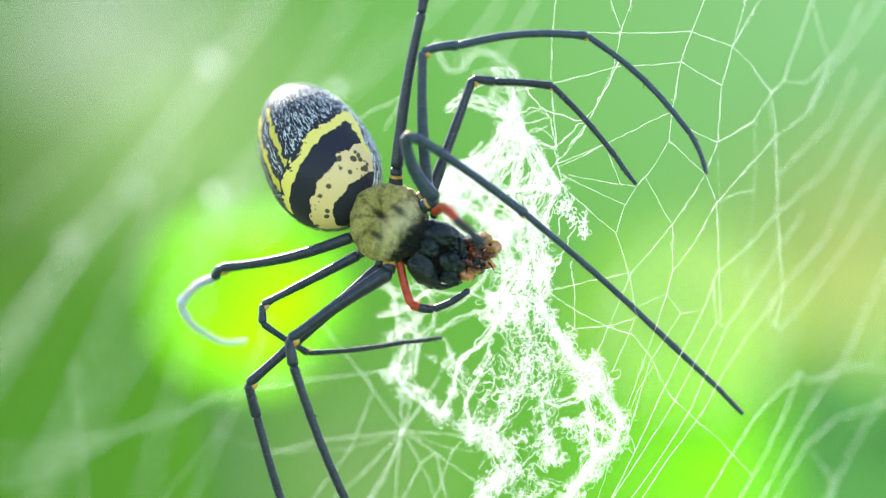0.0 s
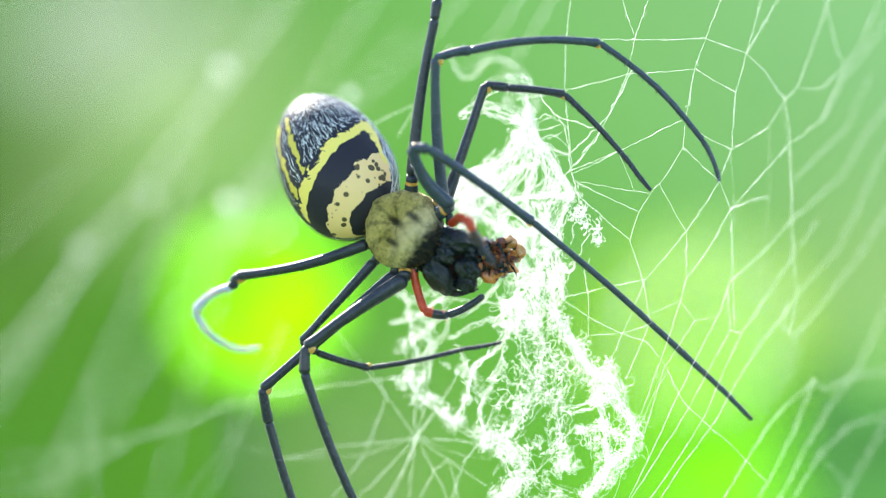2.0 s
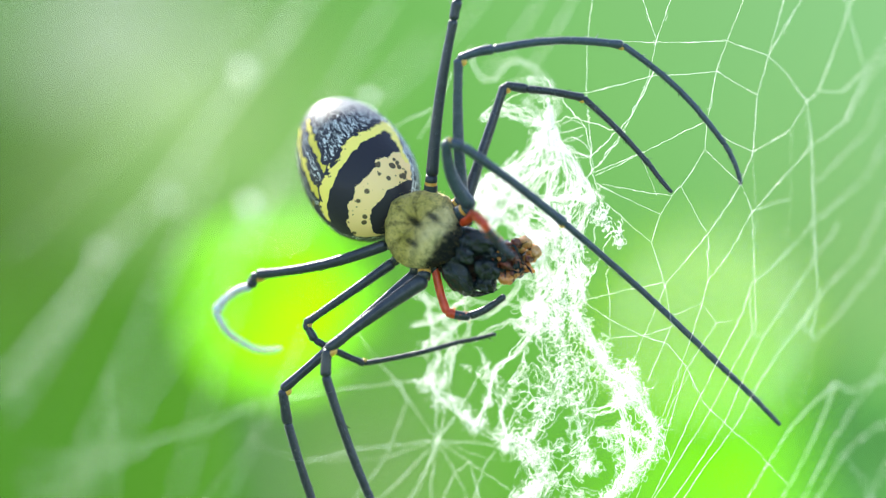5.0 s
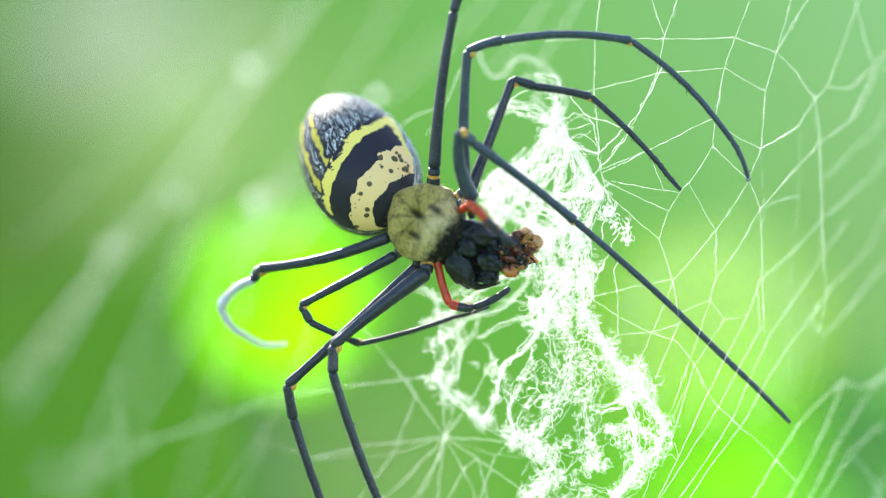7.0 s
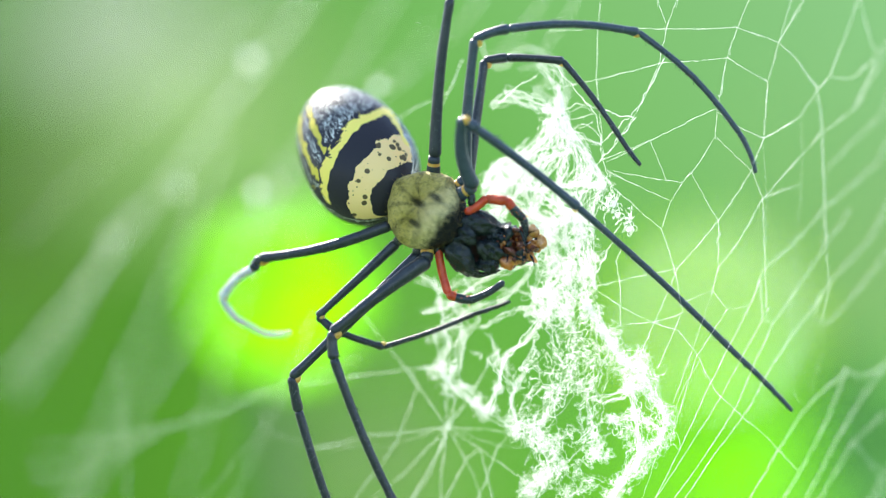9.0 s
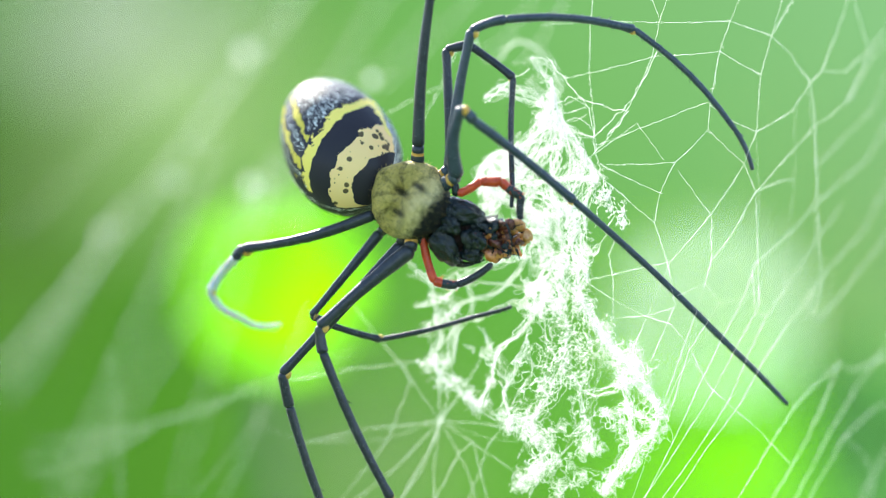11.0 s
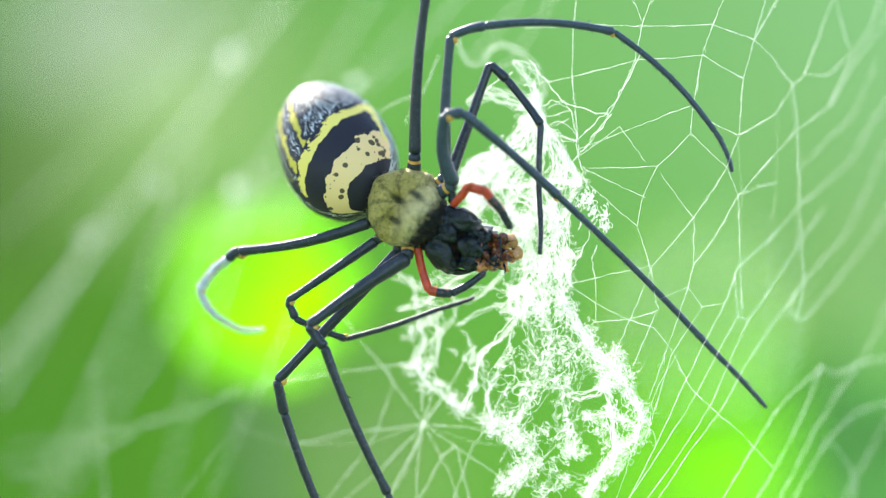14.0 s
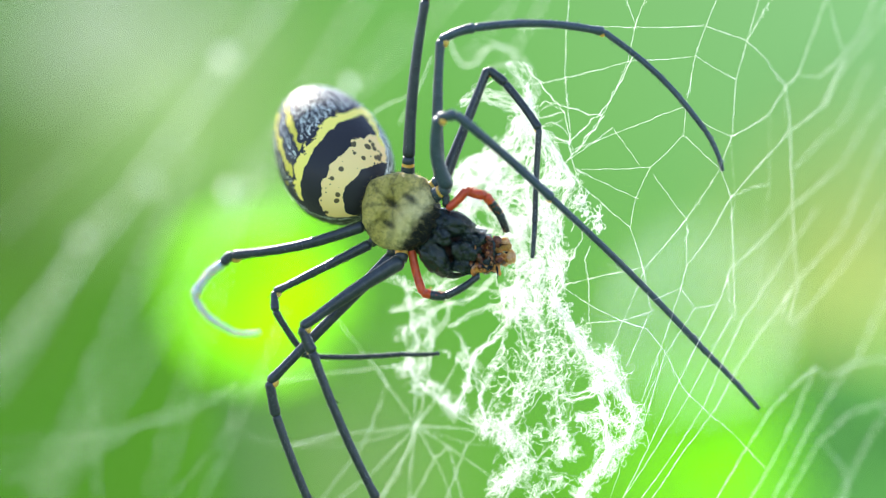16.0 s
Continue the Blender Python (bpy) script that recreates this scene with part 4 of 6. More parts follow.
    spots.append(((14.91, 1.52, -23.57), 1.44, 9))
    spots.append(((8.90, 1.74, -20.78), 1.44, 9))
    spots.append(((6.10, 2.07, -21.60), 1.26, 5))
    spots.append(((10.11, 1.61, -27.99), 1.62, 12))
    spots.append(((12.12, 1.99, -26.41), 0.90, 5))
    spots.append(((8.90, 1.74, -31.22), 1.71, 12))
    spots.append(((12.12, 1.99, -31.64), 1.44, 8))
    spots.append(((3.70, 2.34, -20.01), 1.08, 4))
    spots.append(((14.75, 1.55, -9.54), 1.08, 9))
    spots.append(((17.30, 1.11, -12.74), 0.72, 5))
    curls("silk_tangle", spots, 0.55, 0.021, "loose curly white silk tangle", 0.75, CURLED)
    bundle = []
    bundle.append((17, [(12.12, 1.99, -11.56), (12.12, 1.99, -15.98), (10.51, 1.56, -19.97), (7.31, 1.93, -25.61)]))
    bundle.append((12, [(12.52, 1.93, -15.98), (11.30, 1.47, -19.96), (8.90, 1.74, -23.98), (6.90, 1.97, -26.01)]))
    bundle.append((7, [(13.32, 1.79, -9.55), (12.91, 1.86, -13.57), (13.96, 1.68, -16.76), (15.07, 1.49, -20.76), (14.75, 1.55, -27.98)]))
    bundle.append((7, [(8.51, 1.79, -11.95), (9.30, 1.70, -15.17), (8.11, 1.84, -19.99), (7.70, 1.88, -25.60)]))
    bundle.append((7, [(7.31, 1.93, -27.22), (8.51, 1.79, -31.21), (7.70, 1.88, -34.44), (6.90, 1.97, -36.46)]))
    bundle.append((7, [(7.70, 1.88, -28.02), (10.51, 1.56, -31.19), (9.70, 1.65, -34.41), (11.70, 1.42, -36.39)]))
    bundle.append((5, [(14.11, 1.66, -20.78), (12.91, 1.86, -24.00), (13.32, 1.79, -28.00), (9.70, 1.65, -31.60)]))
    bundle.append((5, [(16.12, 1.31, -29.97), (12.52, 1.93, -31.23), (14.11, 1.66, -32.41), (18.49, 0.90, -33.70)]))
    bundle.append((5, [(15.31, 1.46, -9.54), (15.31, 1.46, -14.36), (16.12, 1.31, -16.74), (17.70, 1.04, -15.94)]))
    bundle.append((5, [(6.50, 2.02, -15.98), (6.90, 1.97, -19.18), (5.30, 2.16, -21.21), (3.70, 2.34, -24.84)]))
    bundle.append((4, [(13.72, 1.73, -8.34), (11.70, 1.42, -14.34), (9.70, 1.65, -19.17), (6.10, 2.07, -25.21)]))
    bundle.append((3, [(9.30, 1.70, -11.16), (10.51, 1.56, -16.76), (13.32, 1.79, -19.98), (14.51, 1.58, -27.19)]))
    bundle.append((3, [(12.52, 1.93, -12.76), (15.31, 1.46, -17.55), (14.11, 1.66, -22.38), (16.12, 1.31, -29.57)]))
    bundle.append((3, [(17.30, 1.11, -14.33), (15.31, 1.46, -19.96), (16.12, 1.31, -23.96), (14.75, 1.55, -27.98)]))
    bundle.append((3, [(6.90, 1.97, -26.41), (9.70, 1.65, -28.79), (12.52, 1.93, -33.63), (14.11, 1.66, -36.42)]))
    bundle.append((3, [(5.30, 2.16, -27.24), (6.90, 1.97, -30.43), (5.30, 2.16, -33.65), (6.10, 2.07, -36.46)]))
    bundle.append((2, [(5.30, 2.16, -21.21), (8.51, 1.79, -19.99), (11.70, 1.42, -20.76), (14.51, 1.58, -21.74)]))
    bundle.append((2, [(6.10, 2.07, -16.79), (8.51, 1.79, -18.37), (11.70, 1.42, -15.96), (16.51, 1.24, -16.35)]))
    skeins([(max(2, round(n * 0.6)), line) for n, line in bundle], 0.5, 1.2, 0.026, "ravelled white silk strands")
    # soft strands and wisps well behind
    bundle = []
    bundle.append((6, [(8.12, 2.55, -9.97), (5.32, 2.87, -13.60), (2.25, 3.56, -16.21), (1.29, 3.67, -20.09), (-0.33, 3.84, -23.97)]))
    bundle.append((3, [(2.25, 3.56, -16.21), (3.31, 3.10, -20.06), (3.87, 2.68, -24.45)]))
    bundle.append((3, [(6.92, 2.69, -12.79), (5.32, 2.87, -17.62), (3.30, 2.74, -22.45), (4.10, 2.29, -25.64)]))
    bundle.append((4, [(-0.33, 3.84, -12.83), (1.29, 3.67, -16.06)]))
    bundle.append((5, [(-6.79, 4.89, -10.84), (-5.83, 4.79, -14.48), (-6.79, 4.89, -18.13), (-3.96, 4.58, -21.35), (-0.33, 3.84, -23.72)]))
    bundle.append((4, [(-7.62, 5.31, -8.02), (-3.55, 4.54, -9.62), (-3.96, 4.58, -14.48), (-5.83, 4.79, -19.34)]))
    bundle.append((4, [(-7.61, 4.97, -17.32), (-3.96, 4.58, -20.14), (-0.33, 3.84, -23.72), (3.70, 2.70, -26.06)]))
    bundle.append((3, [(-10.47, 5.94, -5.19), (-5.18, 5.05, -7.21), (0.49, 4.10, -6.38), (6.92, 3.04, -7.16)]))
    bundle.append((3, [(-3.56, 4.88, -4.78), (-1.14, 4.28, -9.62), (-3.55, 4.54, -12.86), (-6.79, 4.89, -16.11)]))
    bundle.append((3, [(-1.14, 4.28, -12.03), (3.70, 3.40, -9.60), (7.71, 2.60, -7.96)]))
    bundle.append((6, [(-10.88, 5.98, -3.17), (-6.80, 5.23, -6.40), (-3.16, 4.84, -5.17), (1.29, 4.02, -3.96), (6.93, 3.39, -2.33)]))
    bundle.append((6, [(-9.26, 5.81, -9.65), (-5.18, 5.05, -8.02), (-0.72, 4.58, -4.77), (3.72, 3.75, -2.34)]))
    bundle.append((5, [(6.13, 3.48, 0.08), (5.32, 3.57, -4.75), (1.29, 4.02, -8.00), (-3.15, 4.50, -9.62), (-6.80, 5.23, -12.88)]))
    bundle.append((5, [(-7.62, 5.64, -4.79), (-6.39, 5.18, -9.64), (-3.55, 4.54, -12.86), (-3.96, 4.58, -17.71)]))
    skeins(bundle, 0.5, 0.8, 0.036, "soft white silk wisps")
    spots = []
    spots.append(((-6.39, 5.18, -17.74), 1.7, 22))
    spots.append(((-6.80, 5.23, -12.88), 1.4, 12))
    spots.append(((-4.37, 4.63, -20.54), 1.2, 14))
    spots.append(((-4.78, 5.01, -9.63), 1.2, 9))
    spots.append(((1.69, 3.62, -16.45), 0.8, 8))
    spots.append(((1.29, 3.67, -20.49), 0.7, 6))
    curls("silk_tangle", spots, 0.45, 0.034, "white silk wisps")
    spots = []
    spots.append(((17.30, 1.11, 6.33), 0.7, 16))
    spots.append(((18.88, 0.83, 5.29), 0.5, 8))
    spots.append(((18.25, 0.94, 4.08), 0.5, 8))
    spots.append(((19.91, 0.65, 2.88), 0.5, 11))
    curls("silk_clump", spots, 0.8, 0.034, "small curl of white silk", 0.5, CURLED)
    thread([(0.49, 2.71, 19.38), (3.70, 2.34, 22.18), (6.90, 1.97, 24.17)], 0.036, 1.2)
    thread([(9.30, 1.70, 25.75), (15.31, 1.46, 18.51), (16.12, 1.31, 12.91)], 0.036, 1.2)
    thread([(16.12, 1.31, 12.91), (17.30, 1.11, 8.08), (16.12, 1.31, 1.68)], 0.036, 1.2)
    thread([(9.70, 1.65, 18.94), (12.52, 1.93, 20.15), (20.47, 0.55, 18.07)], 0.036, 1.2)
    thread([(16.12, 1.31, 14.51), (21.26, 0.42, 19.66), (24.81, -0.21, 26.41)], 0.036, 1.2)
    thread([(15.31, 1.46, 11.30), (20.86, 0.49, 18.06)], 0.036, 1.2)
    thread([(-0.32, 2.80, -16.02), (3.70, 2.34, -20.01), (2.89, 2.44, -24.04)], 0.036, 1.2)
    thread([(7.70, 1.88, -9.56), (2.09, 2.52, -16.80), (0.49, 2.71, -24.06)], 0.036, 1.2)
    thread([(14.11, 1.66, -6.33), (17.30, 1.11, 0.08), (18.88, 0.83, 3.28)], 0.036, 1.2)


mesh_threads()
held_threads()
crimps()
rim_strands()
hub_threads()
far_lines()
build_tangles()

# ---- the spider ----
spider = new("orb_weaver_spider")
HOME = Vector((-7.51, 0.00, 3.67))
spider.location = mm(HOME)
tagged(spider, "large black and yellow orb weaver spider eating on its web", "spider")
BODY = [(0, 0.00, 0.00), (0.5, -0.86, 0.85), (1, -0.61, 0.36), (1.5, -0.13, 0.00), (2, 0.23, 0.00), (2.5, 0.54, 0.06), (3, 0.35, -0.00), (3.5, 0.42, 0.12), (4, 0.35, 0.00), (6.5, -0.74, 0.85), (7, -0.80, 0.85), (7.5, -0.56, 0.97), (8, -0.50, 0.97), (10.5, -2.37, 1.57), (11, -2.38, 1.69), (11.5, -1.95, 1.94), (12, -1.11, 1.81), (12.5, -0.98, 1.58), (13, -0.31, 0.90), (13.5, -0.43, 0.85), (14, -0.44, 1.09), (14.5, -0.50, 0.91), (15, -0.37, 0.97), (15.5, -0.25, 0.85), (16, -0.31, 0.79)]


def build_abdomen():
    length = 0.0235
    verts, faces, rings, sides = [], [], 40, 48
    for i in range(rings + 1):
        u = 0.5 - 0.5 * math.cos(math.pi * i / rings)
        r = max(0.0, 1 - (abs((u - 0.43) / 0.43) ** 2.25 if u < 0.43 else abs((u - 0.43) / 0.57) ** 2.05)) ** 0.52
        for j in range(sides):
            a = 2 * math.pi * j / sides
            d = Vector((math.cos(a), math.sin(a), 0))
            lump = 1 + 0.015 * noise.noise((d.x * 2, d.y * 2, u * 6))
            flat = 0.93 if d.y < 0 else 1.0
            verts.append(Vector((d.x * 0.0081 * r * lump, d.y * 0.0077 * r * lump * flat, u * length)))
    for i in range(rings):
        for j in range(sides):
            a, b = i * sides + j, i * sides + (j + 1) % sides
            faces.append((a, b, b + sides, a + sides))
    me = mesh_of("abdomen", verts, faces, [abdomen_material(length)])
    foot, tip = Vector((-12.65, 1.00, 3.60)), Vector((-24.26, 9.50, 24.67))
    axis = (tip - foot).normalized()
    m = turned_abdomen((foot - HOME) * MM, axis)
    return part("abdomen", me, spider, "glossy abdomen with yellow and black bands", m), m


def turned_abdomen(origin, axis):
    """z along the axis, the back (-y) to the viewer's side."""
    z = axis
    y = (Vector((0, 1, 0)) - z * z.y).normalized()
    x = y.cross(z)
    m = Matrix((x, y, z)).transposed().to_4x4()
    m.translation = origin
    return m


HEAD_WAY = Vector((0.82, -0.10, -0.56)).normalized()


def fur(verts, faces, slots, count, short, long):
    """Short hairs that lean forward on a body round the origin."""
    n = len(verts)
    for _ in range(count):
        p = verts[random.randrange(n)] * 0.99
        out = (p.normalized() + Vector((random.uniform(0.1, 0.8), random.uniform(-0.4, 0.4), random.uniform(-0.4, 0.4)))).normalized() * random.uniform(short, long)
        side = out.orthogonal().normalized() * 0.000014
        p = p + Vector((random.uniform(-1, 1), random.uniform(-1, 1), 0)) * 0.0002
        i = len(verts)
        verts += [p + side, p - side, p + out]
        faces.append((i, i + 1, i + 2))
        slots.append(1)


def build_front():
    """Carapace, jaws and eyes."""
    def bend(q):
        k = 1.0 - 0.26 * max(0, q.x) ** 1.2 - 0.12 * max(0, -q.x) ** 2
        r = Vector((q.x, q.y * k, q.z * (1 + 0.25 * max(0, q.x))))
        pit = math.exp(-((q.x + 0.25) ** 2 + q.y ** 2 * 1.3) * 22) * 0.30
        groove = 0.13 * math.exp(-((q.x + 0.24 - 0.45 * abs(q.y)) ** 2) * 110)
        side = 0.13 * math.exp(-((abs(q.y) - 0.5) ** 2 + (q.x + 0.2) ** 2) * 40)
        if q.z > 0:
            r.z += 0.16 * math.exp(-((q.x - 0.30) ** 2 * 9 + q.y ** 2 * 1.5)) - pit - groove - side
        return r * (1 + 0.075 * noise.noise(q * 2.8) + 0.025 * noise.noise(q * 8))
    verts, faces = [], []
    ball(verts, faces, (0, 0, 0), (0.0061, 0.0057, 0.0042), 36, 48, bend)
    at = turned((Vector((-7.45, -1.00, 3.60)) - HOME) * MM, HEAD_WAY, (-0.1, -1, 0.1))
    slots = [0] * len(faces)
    fur(verts, faces, slots, 2600, 0.0003, 0.0008)
    part("carapace", mesh_of("carapace", verts, faces, [CARAPACE, DOWN], slots), spider, "cream velvety carapace with dark pits", at)
    for side, reach in ((1, 0.0), (-1, 0.0006)):
        verts, faces = [], []
        ball(verts, faces, (0, 0, 0), (0.0034, 0.0019, 0.0022), 32, 36, lambda q: Vector((q.x, q.y * (1 - 0.22 * q.x) + side * 0.05 * q.x, q.z - 0.18 * q.x * q.x)) * (1 + 0.16 * noise.noise(q * 2.1 + Vector((side, 0, 0))) + 0.13 * noise.noise(q * 4.2 + Vector((0, side, 0))) + 0.05 * noise.noise(q * 11)))
        slots = [0] * len(faces)
        fur(verts, faces, slots, 90, 0.0004, 0.0010)
        m = at @ pose(0.0070 + reach, side * 0.0026, 0.0002, 0, 12, side * 18)
        jaw = part("jaw", mesh_of("jaw", verts, faces, [JAW_BLACK, LEG_BLACK], slots), spider, "glossy black jaw", m)
        verts, faces = [], []
        path = [Vector((0.0028 + 0.0022 * s, -side * 0.0032 * s * s, -0.0002 - 0.0010 * s)) for s in np.linspace(0, 1, 7)]
        add_tube(verts, faces, path, [0.0007 * (1 - 0.85 * s) for s in np.linspace(0, 1, 7)], 8)
        part("fang", mesh_of("fang", verts, faces, [JAW_BLACK]), jaw)
    for x, y in ((0.0058, 0.0011), (0.0058, -0.0011), (0.0064, 0.0009), (0.0064, -0.0009), (0.0057, 0.0026), (0.0057, -0.0026)):
        verts, faces = [], []
        ball(verts, faces, (0, 0, 0), (0.00034, 0.00034, 0.00034), 6, 8)
        part("eye", mesh_of("eye", verts, faces, [JAW_BLACK]), spider, "tiny shiny black eye", at @ pose(x, y, 0.0026))
    for k, (x, y, z, size) in enumerate(((0.0104, 0.0004, 0.0010, 0.0013), (0.0112, -0.0014, 0.0004, 0.0011), (0.0098, 0.0021, -0.0002, 0.0012), (0.0068, 0.0002, 0.0024, 0.0010), (0.0118, 0.0012, -0.0008, 0.0009))):
        verts, faces = [], []
        ball(verts, faces, (0, 0, 0), (size * 1.3, size, size), 22, 24, lambda q: q * (1 + 0.5 * noise.noise(q * 2 + Vector((k, 3, 0))) + 0.35 * noise.noise(q * 5 + Vector((k, 0, 0))) + 0.16 * noise.noise(q * 13)))
        slots = [0] * len(faces)
        fur(verts, faces, slots, 60, 0.0004, 0.0012)
        part("mouthpart", mesh_of("mouthpart", verts, faces, [JAW_BLACK, LEG_BLACK], slots), spider, "black bristly mouthpart", at @ pose(x, y, z))
    # the dark mouth between the jaws
    verts, faces = [], []
    ball(verts, faces, (0, 0, 0), (0.0054, 0.0038, 0.0023), 30, 36, lambda q: q * (1 + 0.22 * noise.noise(q * 2.3 + Vector((5, 1, 0))) + 0.14 * noise.noise(q * 6) + 0.08 * noise.noise(q * 14)))
    slots = [0] * len(faces)
    fur(verts, faces, slots, 110, 0.0004, 0.0009)
    part("mouth", mesh_of("mouth", verts, faces, [MOUTH_DARK, LEG_BLACK], slots), spider, "black bristly mouth", at @ pose(0.0066, 0, -0.0009))
    # hidden underside between the leg bases
    verts, faces = [], []
    ball(verts, faces, (0, 0, 0), (0.0052, 0.0040, 0.0022), 12, 16)
    part("sternum", mesh_of("sternum", verts, faces, [LEG_BLACK]), spider, "", at @ pose(0.0005, 0, -0.0030))
    verts, faces = [], []
    ball(verts, faces, (0, 0, 0), (0.0020, 0.0015, 0.0015), 8, 10)
    part("waist", mesh_of("waist", verts, faces, [LEG_BLACK]), spider, "", at @ pose(-0.0068, 0.0006, -0.0012))


def limb_mesh(name, length, r0, r1, material, bow=0.0, knob=0.0, spines=0, tipped=None, fuzz=6):
    """A leg segment along z, centred, with round ends; knob thickens them, hairs and spines stand off it."""
    verts, faces, path, radii = [], [], [], []
    over = 0.35
    marks = [-over * r0 + r0 * k for k in (0, 0.12, 0.4, 0.8, 1.3)] + [length * k for k in (0.2, 0.35, 0.5, 0.65, 0.8, 0.9)] + [length + over * r1 - r1 * k for k in (1.3, 0.8, 0.4, 0.12, 0)]
    marks = sorted(marks)
    for z in marks:
        s = min(1, max(0, z / length))
        path.append(Vector((bow * length * math.sin(math.pi * s), 0, z - length / 2)))
        r = r0 + (r1 - r0) * s
        r *= 1 + knob * math.exp(-((length - z) / (2.2 * r1)) ** 2) + 0.12 * knob * math.exp(-(z / (2.0 * r0)) ** 2) + 0.03 * math.sin(z * 4000)
        d = min(z + over * r0, length + over * r1 - z) / r
        r *= math.sqrt(max(0.03, 1 - max(0, 1 - d) ** 2))
        radii.append(r)
    add_tube(verts, faces, path, radii, 14)
    slots = [0] * len(faces)
    if tipped:
        slots = [2 if (i // 14) >= int(16 * tipped[1]) else 0 for i in range(len(faces))]
    for k in range(spines * fuzz):
        bristle = k < spines
        s, a = random.uniform(0.04, 0.98), random.uniform(0, 2 * math.pi)
        r = (r0 + (r1 - r0) * s) * 0.92
        base = Vector((bow * length * math.sin(math.pi * s) + math.cos(a) * r, math.sin(a) * r, (s - 0.5) * length))
        out = Vector((math.cos(a), math.sin(a), random.uniform(0.7, 1.7))).normalized() * (random.uniform(0.0004, 0.0010) if bristle else random.uniform(0.0002, 0.00038))
        w = 0.00006 if bristle else 0.00003
        side = Vector((-math.sin(a), math.cos(a), 0)) * w
        i = len(verts)
        verts += [base + side, base - side, base + Vector((0, 0, w * 2)), base + out]
        faces += [(i, i + 1, i + 3), (i + 1, i + 2, i + 3), (i + 2, i, i + 3)]
        slots += [0 if bristle else 1] * 3
    return mesh_of(name, verts, faces, [material, HAIR] + ([tipped[0]] if tipped else []), slots)


SEGMENTS = ("femur", "patella", "tibia", "metatarsus", "tarsus")


def build_leg(joints, thick, material, bow=0.0, outer=None, outer_bow=0.02, base_size=1.1):
    """A leg: its hip on the body, five segments between the joints."""
    js = [Vector(j) * MM for j in joints]
    base = js[0]
    hip_in = HOME * MM + Vector((0.0005, 0.0012, -0.0003))
    inward = (hip_in - base).normalized() * 0.0045
    verts, faces = [], []
    r = 0.88 * thick * MM
    add_tube(verts, faces, [inward, inward * 0.6, inward * 0.35, inward * 0.3, inward * 0.2, inward * 0.15, Vector((0, 0, 0))], [r * 1.1, r * 1.25, r * 1.22, r * 1.12, r * 1.08, r * 1.12, r * 1.0], 12)
    slots = [1 if i // 12 in (3,) else 0 for i in range(len(faces))]
    leg = part("leg", mesh_of("hip", verts, faces, [material, JOINT_YELLOW], slots), spider)
    leg.location = base - HOME * MM
    sizes = ((base_size, 0.74, 0.22), (0.80, 0.84, 0.14), (0.74, 0.66, 0.30), (0.56, 0.48, 0.10), (0.48, 0.36, 0.0))
    made = []
    for i, name in enumerate(SEGMENTS):
        length = (js[i + 1] - js[i]).length
        near, far = js[max(0, i - 1)], js[min(5, i + 2)]
        out = (js[i] + js[i + 1]) / 2 - (near + far) / 2
        side = along(js[i], js[i + 1]).to_3x3() @ Vector((1, 0, 0))
        curve = (bow if i == 0 else outer_bow) * (1 if side.dot(out) >= 0 else -1)
        me = limb_mesh(name, length, r * sizes[i][0], r * sizes[i][1], outer if outer and i > 1 else material, curve, sizes[i][2], int(length / 0.0004) if i > 0 else int(length / 0.0007), None, 10)
        ob = part(name, me, leg, "", along(js[i] - base, js[i + 1] - base))
        made.append(ob)
    for i, size in ((0, 0.74), (2, 0.50)):
        seg, old = made[i], made[i].data
        bend = ((js[i] + js[i + 2]) / 2 - js[i + 1])
        bend = seg.matrix_basis.to_3x3().inverted() @ bend
        bend.z = 0
        verts, faces = [], []
        half = (js[i + 1] - js[i]).length / 2
        ball(verts, faces, bend.normalized() * r * size * 1.0 + Vector((0, 0, half - r * size * 0.5)), (r * size, r * size, r * size * 1.25), 8, 10)
        off = len(old.vertices)
        me = mesh_of(old.name, [v.co.copy() for v in old.vertices] + verts, [tuple(p.vertices) for p in old.polygons] + [tuple(k + off for k in f) for f in faces],
                     [old.materials[0], HAIR, JOINT_YELLOW], [p.material_index for p in old.polygons] + [2] * len(faces))
        seg.data = me
    return leg, made, [Vector(j) for j in joints]


# joints in millimetres: hip, knee, end of patella, tibia, metatarsus and tarsus
def offset(rows, t):
    ts = [r[0] for r in rows]
    return Vector((np.interp(t, ts, [r[1] for r in rows]), 0, np.interp(t, ts, [r[2] for r in rows])))


def settle(steps):
    """Joints that keep the mean length of each segment: the hip stays, the outer joints give way a little."""
    n = len(steps[0][1]) - 1
    lengths = [sum((js[i + 1] - js[i]).length for _, js in steps) / len(steps) for i in range(n)]
    out = []
    for t, js in steps:
        js = [j.copy() for j in js]
        hip, foot = js[0].copy(), js[-1].copy()
        for _ in range(30):
            js[-1] = foot.copy()
            for i in range(n - 1, -1, -1):
                js[i] = js[i + 1] + (js[i] - js[i + 1]).normalized() * lengths[i]
            js[0] = hip.copy()
            for i in range(n):
                js[i + 1] = js[i] + (js[i + 1] - js[i]).normalized() * lengths[i]
        out.append((t, js))
    return out


def swaying(joints, knee, foot, weights):
    """Steps of a leg whose hip goes with the body, whose knee drifts by one table and whose foot by another; weights say how much each outer joint follows the knee."""
    joints = [Vector(j) for j in joints]
    steps = []
    for r in BODY:
        k, f = offset(knee, r[0]), offset(foot, r[0])
        js = [joints[0] + offset(BODY, r[0])]
        js += [j + k * w + f * (1 - w) for j, w in zip(joints[1:], weights)]
        steps.append((r[0], js))
    return steps


